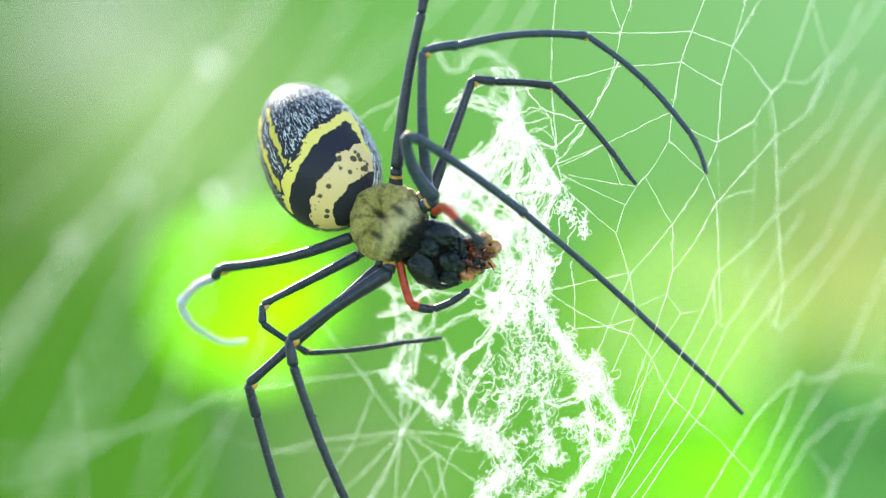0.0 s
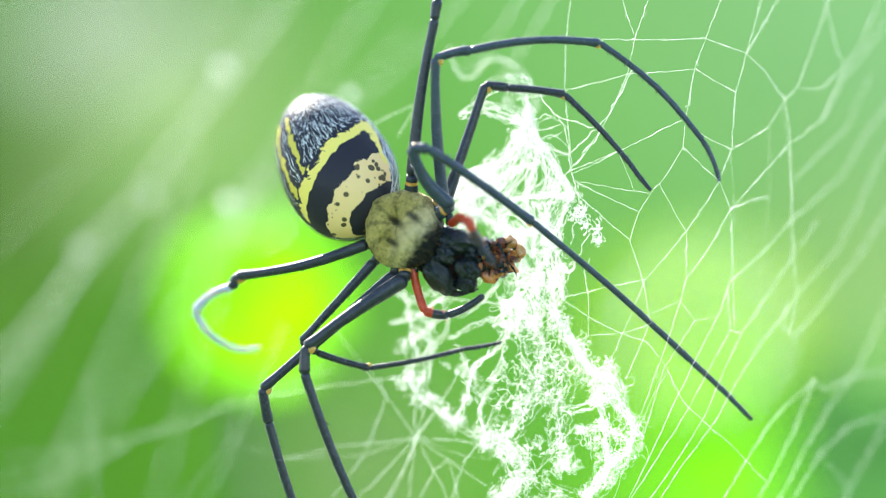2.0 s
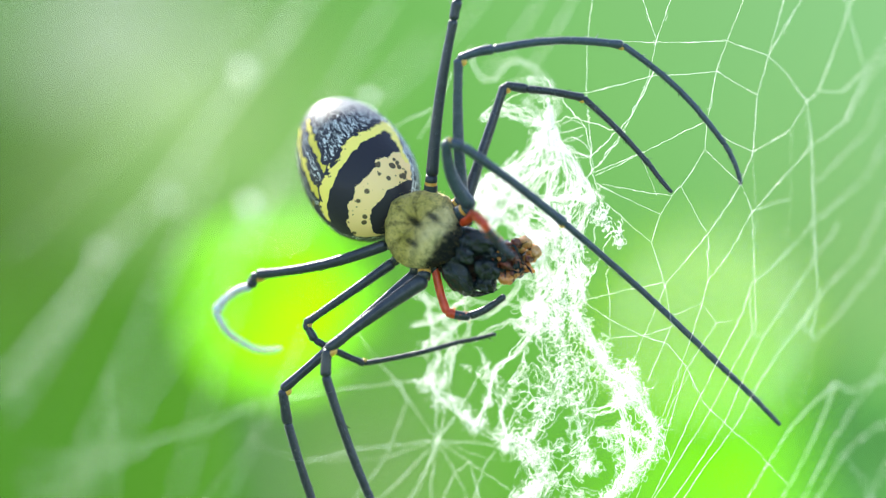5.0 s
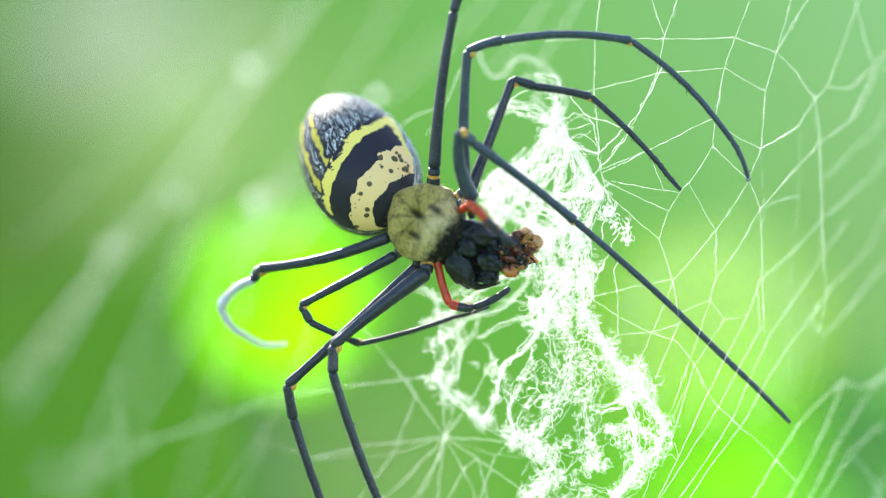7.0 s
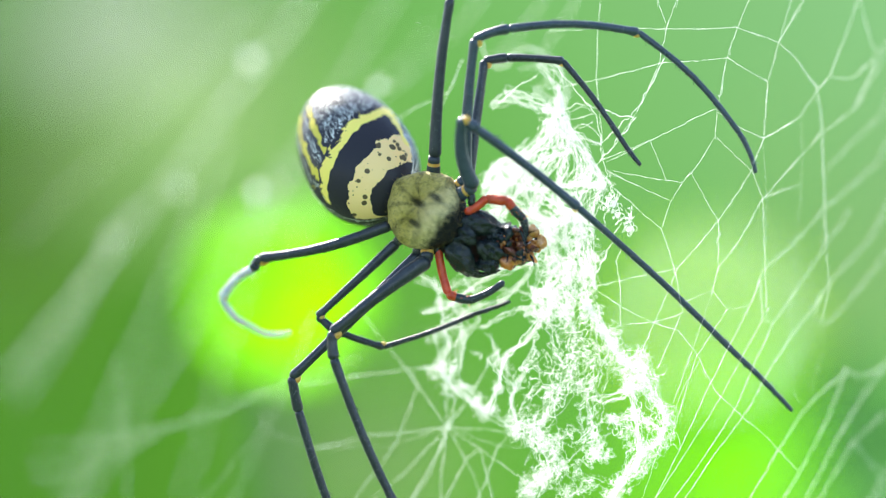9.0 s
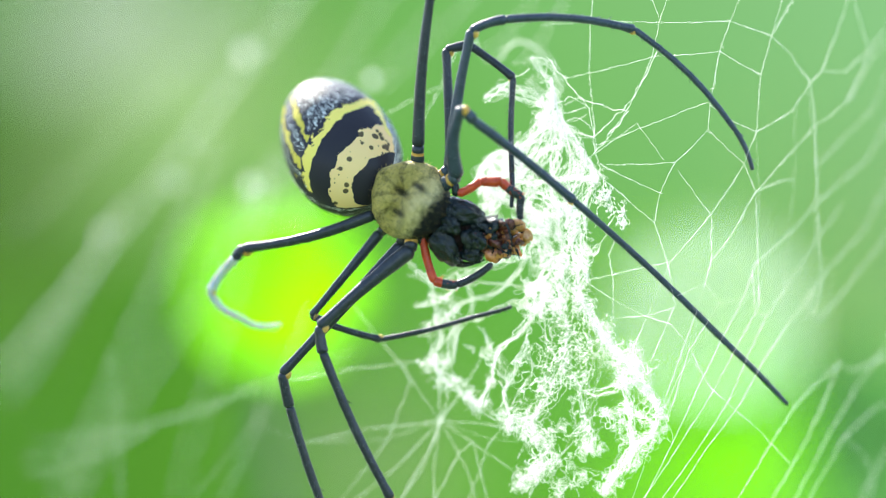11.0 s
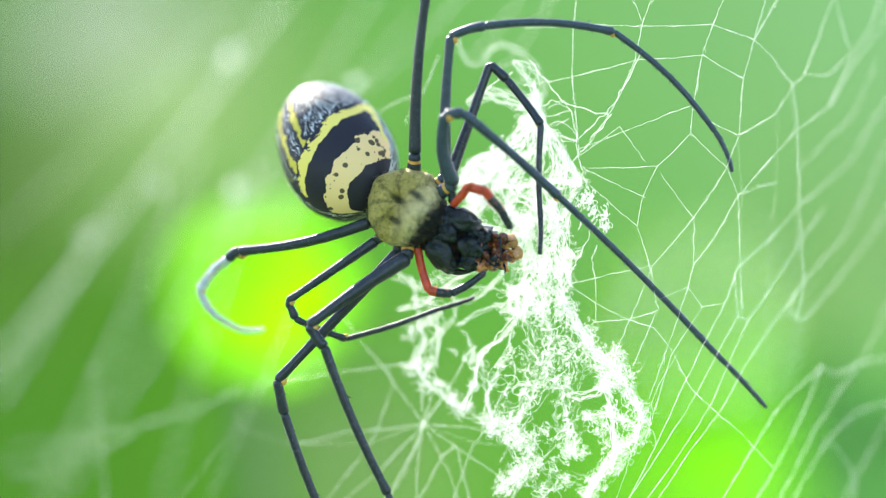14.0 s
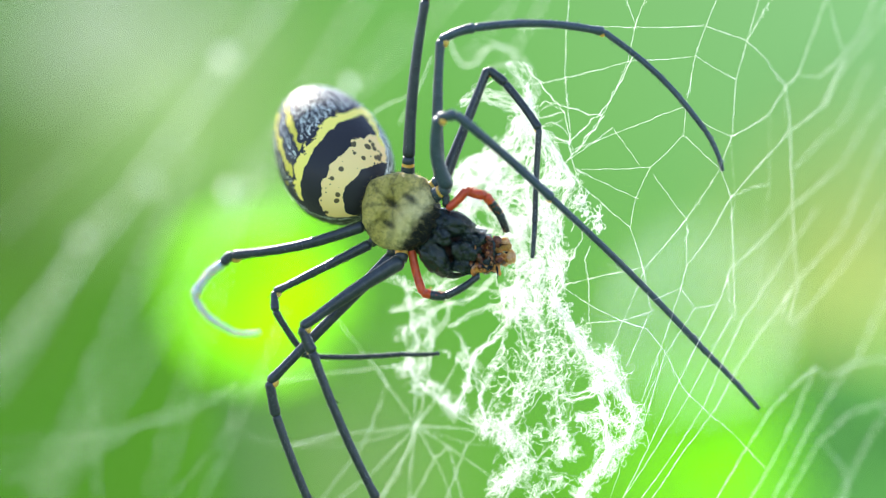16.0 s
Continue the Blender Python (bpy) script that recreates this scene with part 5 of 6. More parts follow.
def tapping_steps(hip):
    out = []

    def step(t, *joints):
        out.append((t, [Vector(hip) + offset(BODY, t)] + [Vector(j) for j in joints]))
    step(0, (-25.26, 1.44, -8.63), (-24.31, 1.44, -11.17), (-19.20, 2.16, -14.70), (-5.49, 2.16, -13.23), (-0.16, 2.16, -12.53))
    step(0.5, (-25.37, 1.44, -8.39), (-24.06, 1.44, -10.25), (-16.92, 2.16, -11.29), (-4.72, 2.16, -6.72), (0.03, 2.16, -4.94))
    step(1, (-25.00, 1.44, -8.77), (-23.65, 1.44, -10.88), (-16.25, 2.16, -12.40), (-5.66, 2.16, -7.20), (-1.55, 2.16, -5.17))
    step(1.5, (-26.35, 1.44, -7.53), (-25.36, 1.44, -10.14), (-19.45, 2.16, -14.32), (-5.80, 2.16, -14.53), (-0.27, 2.16, -14.57))
    step(2, (-22.67, 1.44, -10.97), (-21.24, 1.44, -13.28), (-13.55, 2.16, -16.17), (0.79, 2.16, -13.27), (6.32, 2.16, -12.27))
    step(2.5, (-23.15, 1.44, -10.11), (-21.84, 1.44, -12.53), (-14.90, 2.16, -16.16), (-0.43, 2.16, -14.33), (5.11, 2.16, -13.61))
    step(3, (-23.28, 1.44, -10.24), (-21.98, 1.44, -12.66), (-15.40, 2.16, -16.54), (-1.04, 2.16, -15.53), (4.39, 2.16, -15.29))
    step(3.5, (-23.28, 1.44, -10.23), (-22.01, 1.44, -12.77), (-15.26, 2.16, -16.30), (-0.97, 2.16, -15.39), (4.54, 2.16, -14.85))
    step(4, (-22.96, 1.44, -10.60), (-21.65, 1.44, -13.02), (-14.58, 2.16, -16.42), (-0.30, 2.16, -14.55), (5.24, 2.16, -13.91))
    step(6.3, (-26.64, 1.44, -6.17), (-25.53, 1.44, -8.65), (-19.37, 2.16, -11.97), (-6.78, 2.16, -7.21), (-1.75, 2.16, -5.23))
    step(6.5, (-26.45, 1.44, -6.43), (-25.33, 1.44, -8.90), (-19.05, 2.16, -12.11), (-6.34, 2.16, -7.49), (-1.28, 2.16, -5.57))
    step(7, (-25.96, 1.44, -7.17), (-24.79, 1.44, -9.58), (-18.32, 2.16, -12.73), (-4.82, 2.16, -8.89), (0.49, 2.16, -7.34))
    step(7.5, (-25.22, 1.44, -7.66), (-23.99, 1.44, -10.04), (-17.46, 2.16, -13.22), (-4.10, 2.16, -9.02), (1.00, 2.16, -7.26))
    step(8, (-24.55, 1.44, -8.51), (-23.26, 1.44, -10.95), (-16.41, 2.16, -13.82), (-3.16, 2.16, -9.26), (1.94, 2.16, -7.18))
    step(8.2, (-25.06, 1.44, -8.64), (-23.75, 1.44, -11.09), (-15.70, 2.16, -14.68), (-2.58, 2.16, -9.36), (2.53, 2.16, -7.29))
    step(10.3, (-25.70, 1.44, -9.37), (-24.27, 1.44, -11.68), (-15.54, 2.16, -14.45), (-1.60, 2.16, -10.63), (3.82, 2.16, -9.15))
    step(10.5, (-24.67, 1.44, -9.49), (-23.21, 1.44, -11.81), (-15.43, 2.16, -14.68), (-1.29, 2.16, -11.05), (4.01, 2.16, -9.50))
    step(11, (-24.68, 1.44, -9.36), (-23.27, 1.44, -11.63), (-15.55, 2.16, -14.67), (-1.17, 2.16, -11.12), (4.29, 2.16, -9.66))
    step(11.5, (-26.22, 1.44, -7.89), (-25.02, 1.44, -10.37), (-18.08, 2.16, -14.43), (-4.08, 2.16, -12.53), (1.43, 2.16, -11.74))
    step(12, (-27.82, 1.44, -5.13), (-26.62, 1.44, -7.51), (-19.86, 2.16, -10.88), (-7.83, 2.16, -8.57), (-3.14, 2.16, -7.67))
    step(12.5, (-27.32, 1.44, -6.41), (-26.11, 1.44, -8.93), (-19.49, 2.16, -13.07), (-6.47, 2.16, -10.64), (-1.41, 2.16, -9.70))
    step(13, (-24.99, 1.44, -9.42), (-23.59, 1.44, -11.69), (-15.63, 2.16, -14.12), (-2.90, 2.16, -9.16), (2.06, 2.16, -7.11))
    step(13.5, (-24.45, 1.44, -9.91), (-23.00, 1.44, -12.08), (-14.83, 2.16, -14.12), (-1.82, 2.16, -8.68), (3.20, 2.16, -6.54))
    step(14, (-25.55, 1.44, -8.50), (-24.33, 1.44, -10.76), (-16.93, 2.16, -13.81), (-3.86, 2.16, -9.59), (1.42, 2.16, -7.88))
    step(14.5, (-25.61, 1.44, -8.51), (-24.44, 1.44, -10.93), (-17.36, 2.16, -14.44), (-4.17, 2.16, -10.77), (1.16, 2.16, -9.25))
    step(15, (-25.80, 1.44, -8.19), (-24.69, 1.44, -10.70), (-18.04, 2.16, -15.11), (-5.07, 2.16, -12.85), (0.10, 2.16, -11.88))
    step(15.5, (-25.68, 1.44, -8.20), (-24.79, 1.44, -10.69), (-18.66, 2.16, -15.61), (-6.47, 2.16, -14.42), (-1.30, 2.16, -14.02))
    step(16, (-25.68, 1.44, -8.32), (-24.73, 1.44, -11.00), (-19.03, 2.16, -15.85), (-7.28, 2.16, -15.74), (-2.50, 2.16, -15.65))
    return out


def reaching_steps(hip):
    out = []

    def step(t, *joints):
        out.append((t, [Vector(hip) + offset(BODY, t)] + [Vector(j) for j in joints]))
    step(0, (5.29, 1.44, 23.02), (8.95, 1.44, 23.52), (16.14, 0.72, 21.63), (24.83, 0.00, 12.39), (27.21, -0.72, 9.15))
    step(1, (5.06, 1.44, 22.89), (8.61, 1.44, 23.26), (15.90, 0.72, 21.13), (25.05, 0.00, 12.35), (27.58, -0.72, 9.26))
    step(2, (5.30, 1.44, 23.14), (8.97, 1.44, 23.52), (16.02, 0.72, 21.38), (24.89, 0.00, 12.42), (27.33, -0.72, 9.27))
    step(3, (5.06, 1.44, 23.27), (8.72, 1.44, 23.76), (15.77, 0.72, 21.50), (24.74, 0.00, 12.45), (27.20, -0.72, 9.27))
    step(4, (5.01, 1.44, 23.39), (8.67, 1.44, 23.75), (15.72, 0.72, 21.62), (24.68, 0.00, 12.57), (27.15, -0.72, 9.39))
    step(6.5, (4.48, 1.44, 23.26), (8.14, 1.44, 23.63), (15.30, 0.72, 21.25), (24.72, 0.00, 12.38), (27.33, -0.72, 9.26))
    step(7.5, (4.72, 1.44, 23.26), (8.38, 1.44, 23.64), (15.55, 0.72, 21.25), (24.87, 0.00, 12.29), (27.45, -0.72, 9.15))
    step(8, (4.66, 1.44, 23.39), (8.32, 1.44, 23.89), (15.49, 0.72, 21.38), (24.91, 0.00, 12.42), (27.51, -0.72, 9.27))
    step(8.2, (4.53, 1.44, 23.52), (8.19, 1.44, 23.90), (15.35, 0.72, 21.51), (24.77, 0.00, 12.55), (27.38, -0.72, 9.41))
    step(9.2, (-0.96, 1.44, 26.01), (2.90, 1.44, 26.77), (10.97, -0.72, 24.66), (17.81, -1.44, 15.16), (20.43, -2.16, 11.46))
    step(10.3, (-6.53, 1.44, 27.75), (-3.07, 1.44, 27.64), (4.16, -0.72, 23.50), (7.52, -1.44, 10.87), (8.81, -2.16, 5.95))
    step(10.4, (-0.86, 1.44, 26.89), (1.61, 1.44, 25.70), (6.53, -0.72, 19.07), (7.13, -1.44, 5.70), (7.35, -2.16, 0.50))
    step(10.5, (0.23, 1.44, 26.52), (2.18, 1.44, 25.21), (5.86, -0.72, 18.30), (2.81, -1.44, 5.33), (1.62, -2.16, 0.29))
    step(10.6, (-6.00, 1.44, 28.07), (-3.14, 1.44, 27.91), (2.69, -0.72, 23.67), (2.06, -1.44, 10.46), (1.80, -2.16, 5.32))
    step(10.7, (-5.74, 1.44, 28.18), (-2.85, 1.44, 27.88), (3.04, -0.72, 23.30), (2.68, -1.44, 9.80), (2.54, -2.16, 4.55))
    step(11, (-5.35, 1.44, 28.11), (-2.14, 1.44, 27.72), (4.47, -0.72, 22.92), (4.28, -1.44, 9.58), (4.19, -2.16, 4.41))
    step(11.5, (-0.54, 1.44, 27.38), (2.00, 1.44, 26.42), (7.82, -0.72, 20.38), (8.23, -1.44, 6.33), (8.28, -2.16, 0.85))
    step(12, (0.19, 1.44, 26.95), (3.18, 1.44, 25.89), (8.91, -0.72, 19.70), (9.31, -1.44, 5.42), (9.38, -2.16, -0.04))
    step(12.5, (0.44, 1.44, 26.65), (3.55, 1.44, 25.64), (9.28, -0.72, 19.53), (9.95, -1.44, 5.28), (10.08, -2.16, -0.22))
    step(13, (1.29, 1.44, 25.85), (4.28, 1.44, 24.90), (10.25, -0.72, 18.72), (11.01, -1.44, 4.59), (11.21, -2.16, -1.00))
    step(13.5, (1.47, 1.44, 25.61), (4.53, 1.44, 24.37), (10.44, -0.72, 18.49), (10.93, -1.44, 4.13), (10.99, -2.16, -1.23))
    step(14, (2.33, 1.44, 25.43), (5.01, 1.44, 24.47), (10.93, -0.72, 18.18), (10.77, -1.44, 3.83), (10.59, -2.16, -1.68))
    step(14.5, (2.39, 1.44, 25.29), (5.14, 1.44, 24.27), (10.87, -0.72, 17.93), (10.45, -1.44, 3.64), (10.18, -2.16, -1.84))
    step(15, (2.81, 1.44, 25.24), (5.75, 1.44, 24.16), (11.29, -0.72, 17.75), (10.61, -1.44, 3.63), (10.31, -2.16, -1.90))
    step(16, (3.06, 1.44, 24.99), (5.88, 1.44, 24.01), (11.66, -0.72, 17.63), (10.96, -1.44, 3.43), (10.53, -2.16, -2.06))
    return out


LEGS = []


def leg(steps, thick, material, bow=0.0, outer=None, outer_bow=0.02, base_size=1.1):
    steps = settle(steps)
    root, pieces, joints = build_leg(steps[0][1], thick, material, bow, outer, outer_bow, base_size)
    LEGS.append((root, pieces, steps, joints[0]))


leg(swaying([(-6.51, -2.00, 11.35), (-3.24, -4.00, 33.55), (-2.53, -4.00, 36.23), (0.48, -3.00, 49.95), (2.48, 0.00, 68.74), (3.04, 1.00, 75.34)],
            [(0, 0.00, 0.00), (0.5, -0.85, 0.97), (1, -0.61, 0.43), (1.5, -0.38, 0.19), (2, -0.31, -0.12), (2.5, 0.05, -0.18), (3, -0.01, -0.24), (3.5, 0.11, -0.24), (4, -0.14, -0.30), (6.5, -1.18, 0.25), (7, -1.30, 0.25), (7.5, -1.18, 0.37), (8, -1.30, 0.42), (10.5, -3.04, 0.52), (11, -3.29, 0.40), (11.5, -3.34, 0.89), (12, -2.86, 0.34), (12.5, -2.49, 0.65), (13, -1.52, 0.58), (13.5, -1.70, 0.59), (14, -1.59, 0.77), (14.5, -1.52, 0.64), (15, -1.22, 0.59), (15.5, -1.10, 0.46), (16, -1.09, 0.46)],
            [(0, 0.00, 0.00), (16, 0.00, 0.00)], (1, 1, 0.4, 0.1, 0)), 0.92, LEG_BLACK, 0.02)
leg(swaying([(-2.14, -2.00, 8.18), (-1.74, -4.00, 27.08), (3.16, -4.00, 28.50), (20.90, -3.00, 29.05), (34.72, -2.50, 15.94), (36.94, -2.50, 10.54)],
            [(0, 0.00, 0.00), (0.5, -0.08, 0.76), (1, -0.28, 0.16), (1.5, -0.05, -0.08), (2, -0.45, 0.25), (2.5, -0.09, 0.24), (3, -0.33, 0.28), (3.5, -0.33, 0.37), (4, -0.32, 0.45), (6.5, -0.63, 1.41), (7, -0.67, 1.49), (7.5, -0.59, 1.57), (8, -0.41, 1.69), (10.5, -0.85, 2.00), (11, -0.85, 2.32), (11.5, -0.90, 2.73), (12, -0.66, 2.51), (12.5, -0.82, 2.25), (13, -0.98, 1.47), (13.5, -1.12, 1.51), (14, -0.84, 1.77), (14.5, -0.93, 1.81), (15, -0.96, 1.79), (15.5, -0.92, 1.71), (16, -1.07, 1.71)],
            [(0, 0.00, 0.00), (0.5, 0.11, -0.00), (1, 0.12, -0.01), (1.5, 0.11, -0.12), (2, -0.13, -0.00), (2.5, -0.05, -0.04), (3, -0.18, -0.00), (3.5, -0.22, -0.04), (4, -0.20, -0.04), (6.5, -0.07, -0.17), (7, -0.16, -0.13), (7.5, -0.24, -0.09), (8, -0.06, -0.09), (10.5, 1.12, -0.86), (11, 1.05, -0.86), (11.5, 0.95, -0.78), (12, 0.94, -0.79), (12.5, 0.83, -0.73), (13, 0.71, -0.67), (13.5, 0.66, -0.59), (14, 0.65, -0.65), (14.5, 0.59, -0.53), (15, 0.49, -0.43), (15.5, 0.41, -0.43), (16, 0.30, -0.35)], (1, 1, 0.62, 0.12, 0)), 0.90, LEG_GREY, 0.02, None, 0.05)
leg(reaching_steps((-1.76, 0.00, 7.66)), 0.88, LEG_BLACK)
leg(swaying([(-1.11, -3.50, 7.04), (-3.68, -6.50, 14.81), (-1.25, -6.80, 14.02), (12.55, -4.00, 4.03), (34.16, 1.50, -15.15), (42.73, 3.50, -23.54)],
            [(0, 0.00, 0.00), (0.5, -0.86, 0.97), (1, -1.46, -0.11), (1.5, -1.10, -0.12), (2, -1.70, 0.13), (2.5, -1.22, 0.61), (3, -1.23, 0.61), (3.5, -0.99, 0.73), (4, -0.70, 0.86), (6.5, -0.54, 1.57), (7, -0.78, 1.69), (7.5, -0.91, 1.57), (8, -0.85, 2.04), (10.5, -0.83, 2.75), (11, -0.95, 3.11), (11.5, -0.64, 3.36), (12, -0.04, 3.53), (12.5, -0.16, 3.59), (13, -0.75, 3.42), (13.5, -0.44, 3.77), (14, 0.38, 4.20), (14.5, 0.45, 4.07), (15, 0.63, 4.02), (15.5, 0.64, 4.01), (16, 0.52, 4.02)],
            [(0, 0.00, 0.00), (0.5, -0.18, 0.24), (1, -0.54, 0.23), (1.5, -0.36, 0.18), (2, -0.67, 0.18), (2.5, -0.60, 0.18), (3, -0.67, 0.18), (3.5, -0.54, -0.01), (4, -0.47, -0.01), (6.5, 0.96, -0.55), (7, 0.59, -0.36), (7.5, 0.46, -0.36), (8, 0.16, -0.04), (10.5, 0.84, -0.16), (11, 0.90, -0.10), (11.5, 0.89, -0.10), (12, 0.89, -0.10), (12.5, 0.70, -0.23), (13, 0.33, 0.01), (13.5, 0.45, 0.08), (14, 0.33, -0.04), (14.5, 0.45, -0.05), (15, 0.39, -0.05), (15.5, 0.39, 0.07), (16, 0.32, -0.05)], (1, 1, 0.62, 0.15, 0)), 0.98, LEG_GREY, 0.09, None, 0.012, 1.28)
# This leg's outer segments carry their backlight as a pale colour.
leg(swaying([(-12.95, 0.50, 1.68), (-31.28, 3.50, -2.66), (-32.64, 4.20, -4.04), (-37.37, 7.00, -8.22), (-34.17, 8.50, -12.26), (-28.45, 8.50, -13.24)],
            [(0, 0.00, 0.00), (0.5, -0.92, 0.92), (1, -0.66, 0.54), (1.5, -0.36, 0.24), (2, 0.63, -0.14), (2.5, 0.83, 0.18), (3, 0.64, 0.11), (3.5, 0.65, 0.36), (4, 0.59, 0.23), (6.5, -0.25, 0.85), (7, -0.31, 0.85), (7.5, -0.06, 0.73), (8, -0.12, 0.74), (10.5, -2.35, 1.25), (11, -2.42, 1.31), (11.5, -2.18, 1.18), (12, -1.94, 1.43), (12.5, -1.76, 1.06), (13, -1.57, 1.18), (13.5, -1.64, 0.82), (14, -1.65, 1.19), (14.5, -1.46, 0.87), (15, -1.34, 0.94), (15.5, -1.15, 0.93), (16, -1.22, 0.87)],
            [(0, 0.00, 0.00), (0.5, -0.42, 0.56), (1, -0.40, 0.28), (1.5, -0.40, 0.23), (2, -0.02, -0.08), (2.5, 0.05, 0.11), (3, 0.04, 0.04), (3.5, 0.13, 0.10), (4, 0.01, 0.16), (6.5, -0.19, 0.22), (7, -0.38, 0.35), (7.5, -0.12, 0.42), (8, -0.11, 0.68), (10.5, -0.58, 0.58), (11, -0.58, 0.78), (11.5, -0.47, 0.77), (12, -0.17, 0.84), (12.5, -0.18, 0.65), (13, -0.31, 0.58), (13.5, -0.32, 0.40), (14, -0.45, 0.65), (14.5, -0.32, 0.51), (15, -0.20, 0.52), (15.5, -0.02, 0.51), (16, -0.08, 0.39)], (1, 1, 0.9, 0.35, 0)), 0.98, LEG_BLACK, -0.04, LEG_BACKLIT, 0.13, 0.95)
leg(tapping_steps((-12.01, 1.00, -0.88)), 0.78, LEG_BLACK)
leg(swaying([(-7.62, -2.00, -3.26), (-21.73, -3.60, -12.72), (-20.94, -3.60, -16.36), (-12.76, -2.50, -37.26), (-6.71, 0.00, -51.02), (-5.12, 1.00, -56.77)],
            [(0, 0.00, 0.00), (0.5, -0.61, 0.24), (1, -0.49, 0.11), (1.5, -0.62, -0.12), (2, -0.62, -0.24), (2.5, -0.49, -0.12), (3, -0.74, -0.12), (3.5, -0.74, -0.00), (4, -0.68, -0.12), (6.5, -0.76, -0.25), (7, -0.76, -0.13), (7.5, -0.51, 0.24), (8, -0.58, 0.36), (10.5, -1.54, 0.35), (11, -1.42, 0.47), (11.5, -0.26, 1.08), (12, 1.31, 1.74), (12.5, 1.07, 1.69), (13, 1.68, 1.87), (13.5, 1.50, 1.63), (14, 1.26, 1.69), (14.5, 1.07, 1.33), (15, 0.89, 1.26), (15.5, 0.77, 1.26), (16, 0.65, 1.15)],
            [(0, 0.00, 0.00), (7, -1.06, -0.35), (8, -0.58, 0.60), (11, 0.01, 0.84), (12, 2.36, 2.75), (13, 2.34, 2.20), (16, 1.42, 1.44)], (1, 0.95, 0, 0, 0)), 1.0, LEG_BLACK, 0.012, None, 0.02, 1.35)
leg(swaying([(-8.94, 0.00, -2.63), (-27.09, -0.70, -19.28), (-26.19, 0.00, -24.03), (-19.16, 1.50, -45.62), (-14.82, 3.00, -59.50), (-13.24, 4.00, -64.51)],
            [(0, 0.00, 0.00), (0.5, -0.48, 0.12), (1, -0.66, 0.12), (1.5, -0.42, 0.12), (2, -0.42, 0.55), (2.5, -0.29, 0.73), (3, -0.54, 0.67), (3.5, -0.66, 0.79), (4, -0.54, 0.73), (6.5, -1.09, 0.66), (7, -1.03, 0.79), (7.5, -0.78, 1.03), (8, -0.72, 1.28), (10.5, -1.02, 0.12), (11, -0.85, 0.12), (11.5, 0.07, 0.12), (12, 1.04, -0.00), (12.5, 0.68, 0.06), (13, 0.74, -0.18), (13.5, 0.86, -0.24), (14, 0.68, 0.00), (14.5, 0.74, -0.13), (15, 0.55, 0.06), (15.5, 0.49, -0.00), (16, 0.43, 0.06)],
            [(0, 0.00, 0.00), (7, -0.10, 0.85), (11, -0.23, 0.12), (13, 2.18, -0.12), (16, 2.38, 0.00)], (1, 1, 0, 0, 0)), 0.95, LEG_BLACK, 0.0)


def build_palp(joints):
    """A red feeler with a black tip, one piece between each two joints."""
    js = [Vector(j) * MM for j in joints]
    root = part("palp", limb_mesh("palp", 0.0016, 0.0005, 0.0006, JAW_BLACK), spider, "red feeler with black tip")
    root.matrix_basis = Matrix.Translation(js[0] - HOME * MM)
    made = []
    pieces = [(0.60, 0.58, PALP_RED, None, "upper_joint"), (0.62, 0.66, PALP_RED, None, "bent_joint"), (0.66, 0.60, PALP_RED, (LEG_BLACK, 0.40), "middle_joint"), (0.58, 0.44, LEG_BLACK, None, "end_joint")]
    if len(js) < 5:
        pieces.pop(1)
    for i, (r0, r1, m, tip, name) in enumerate(pieces):
        a, b = js[i] - js[0], js[i + 1] - js[0]
        me = limb_mesh(name, (b - a).length, r0 * MM, r1 * MM, m, 0.05, 0.06, 26 if i else 8, tip)
        made.append(part(name, me, root, "", along(a, b)))
    return root, made, [Vector(j) for j in joints]


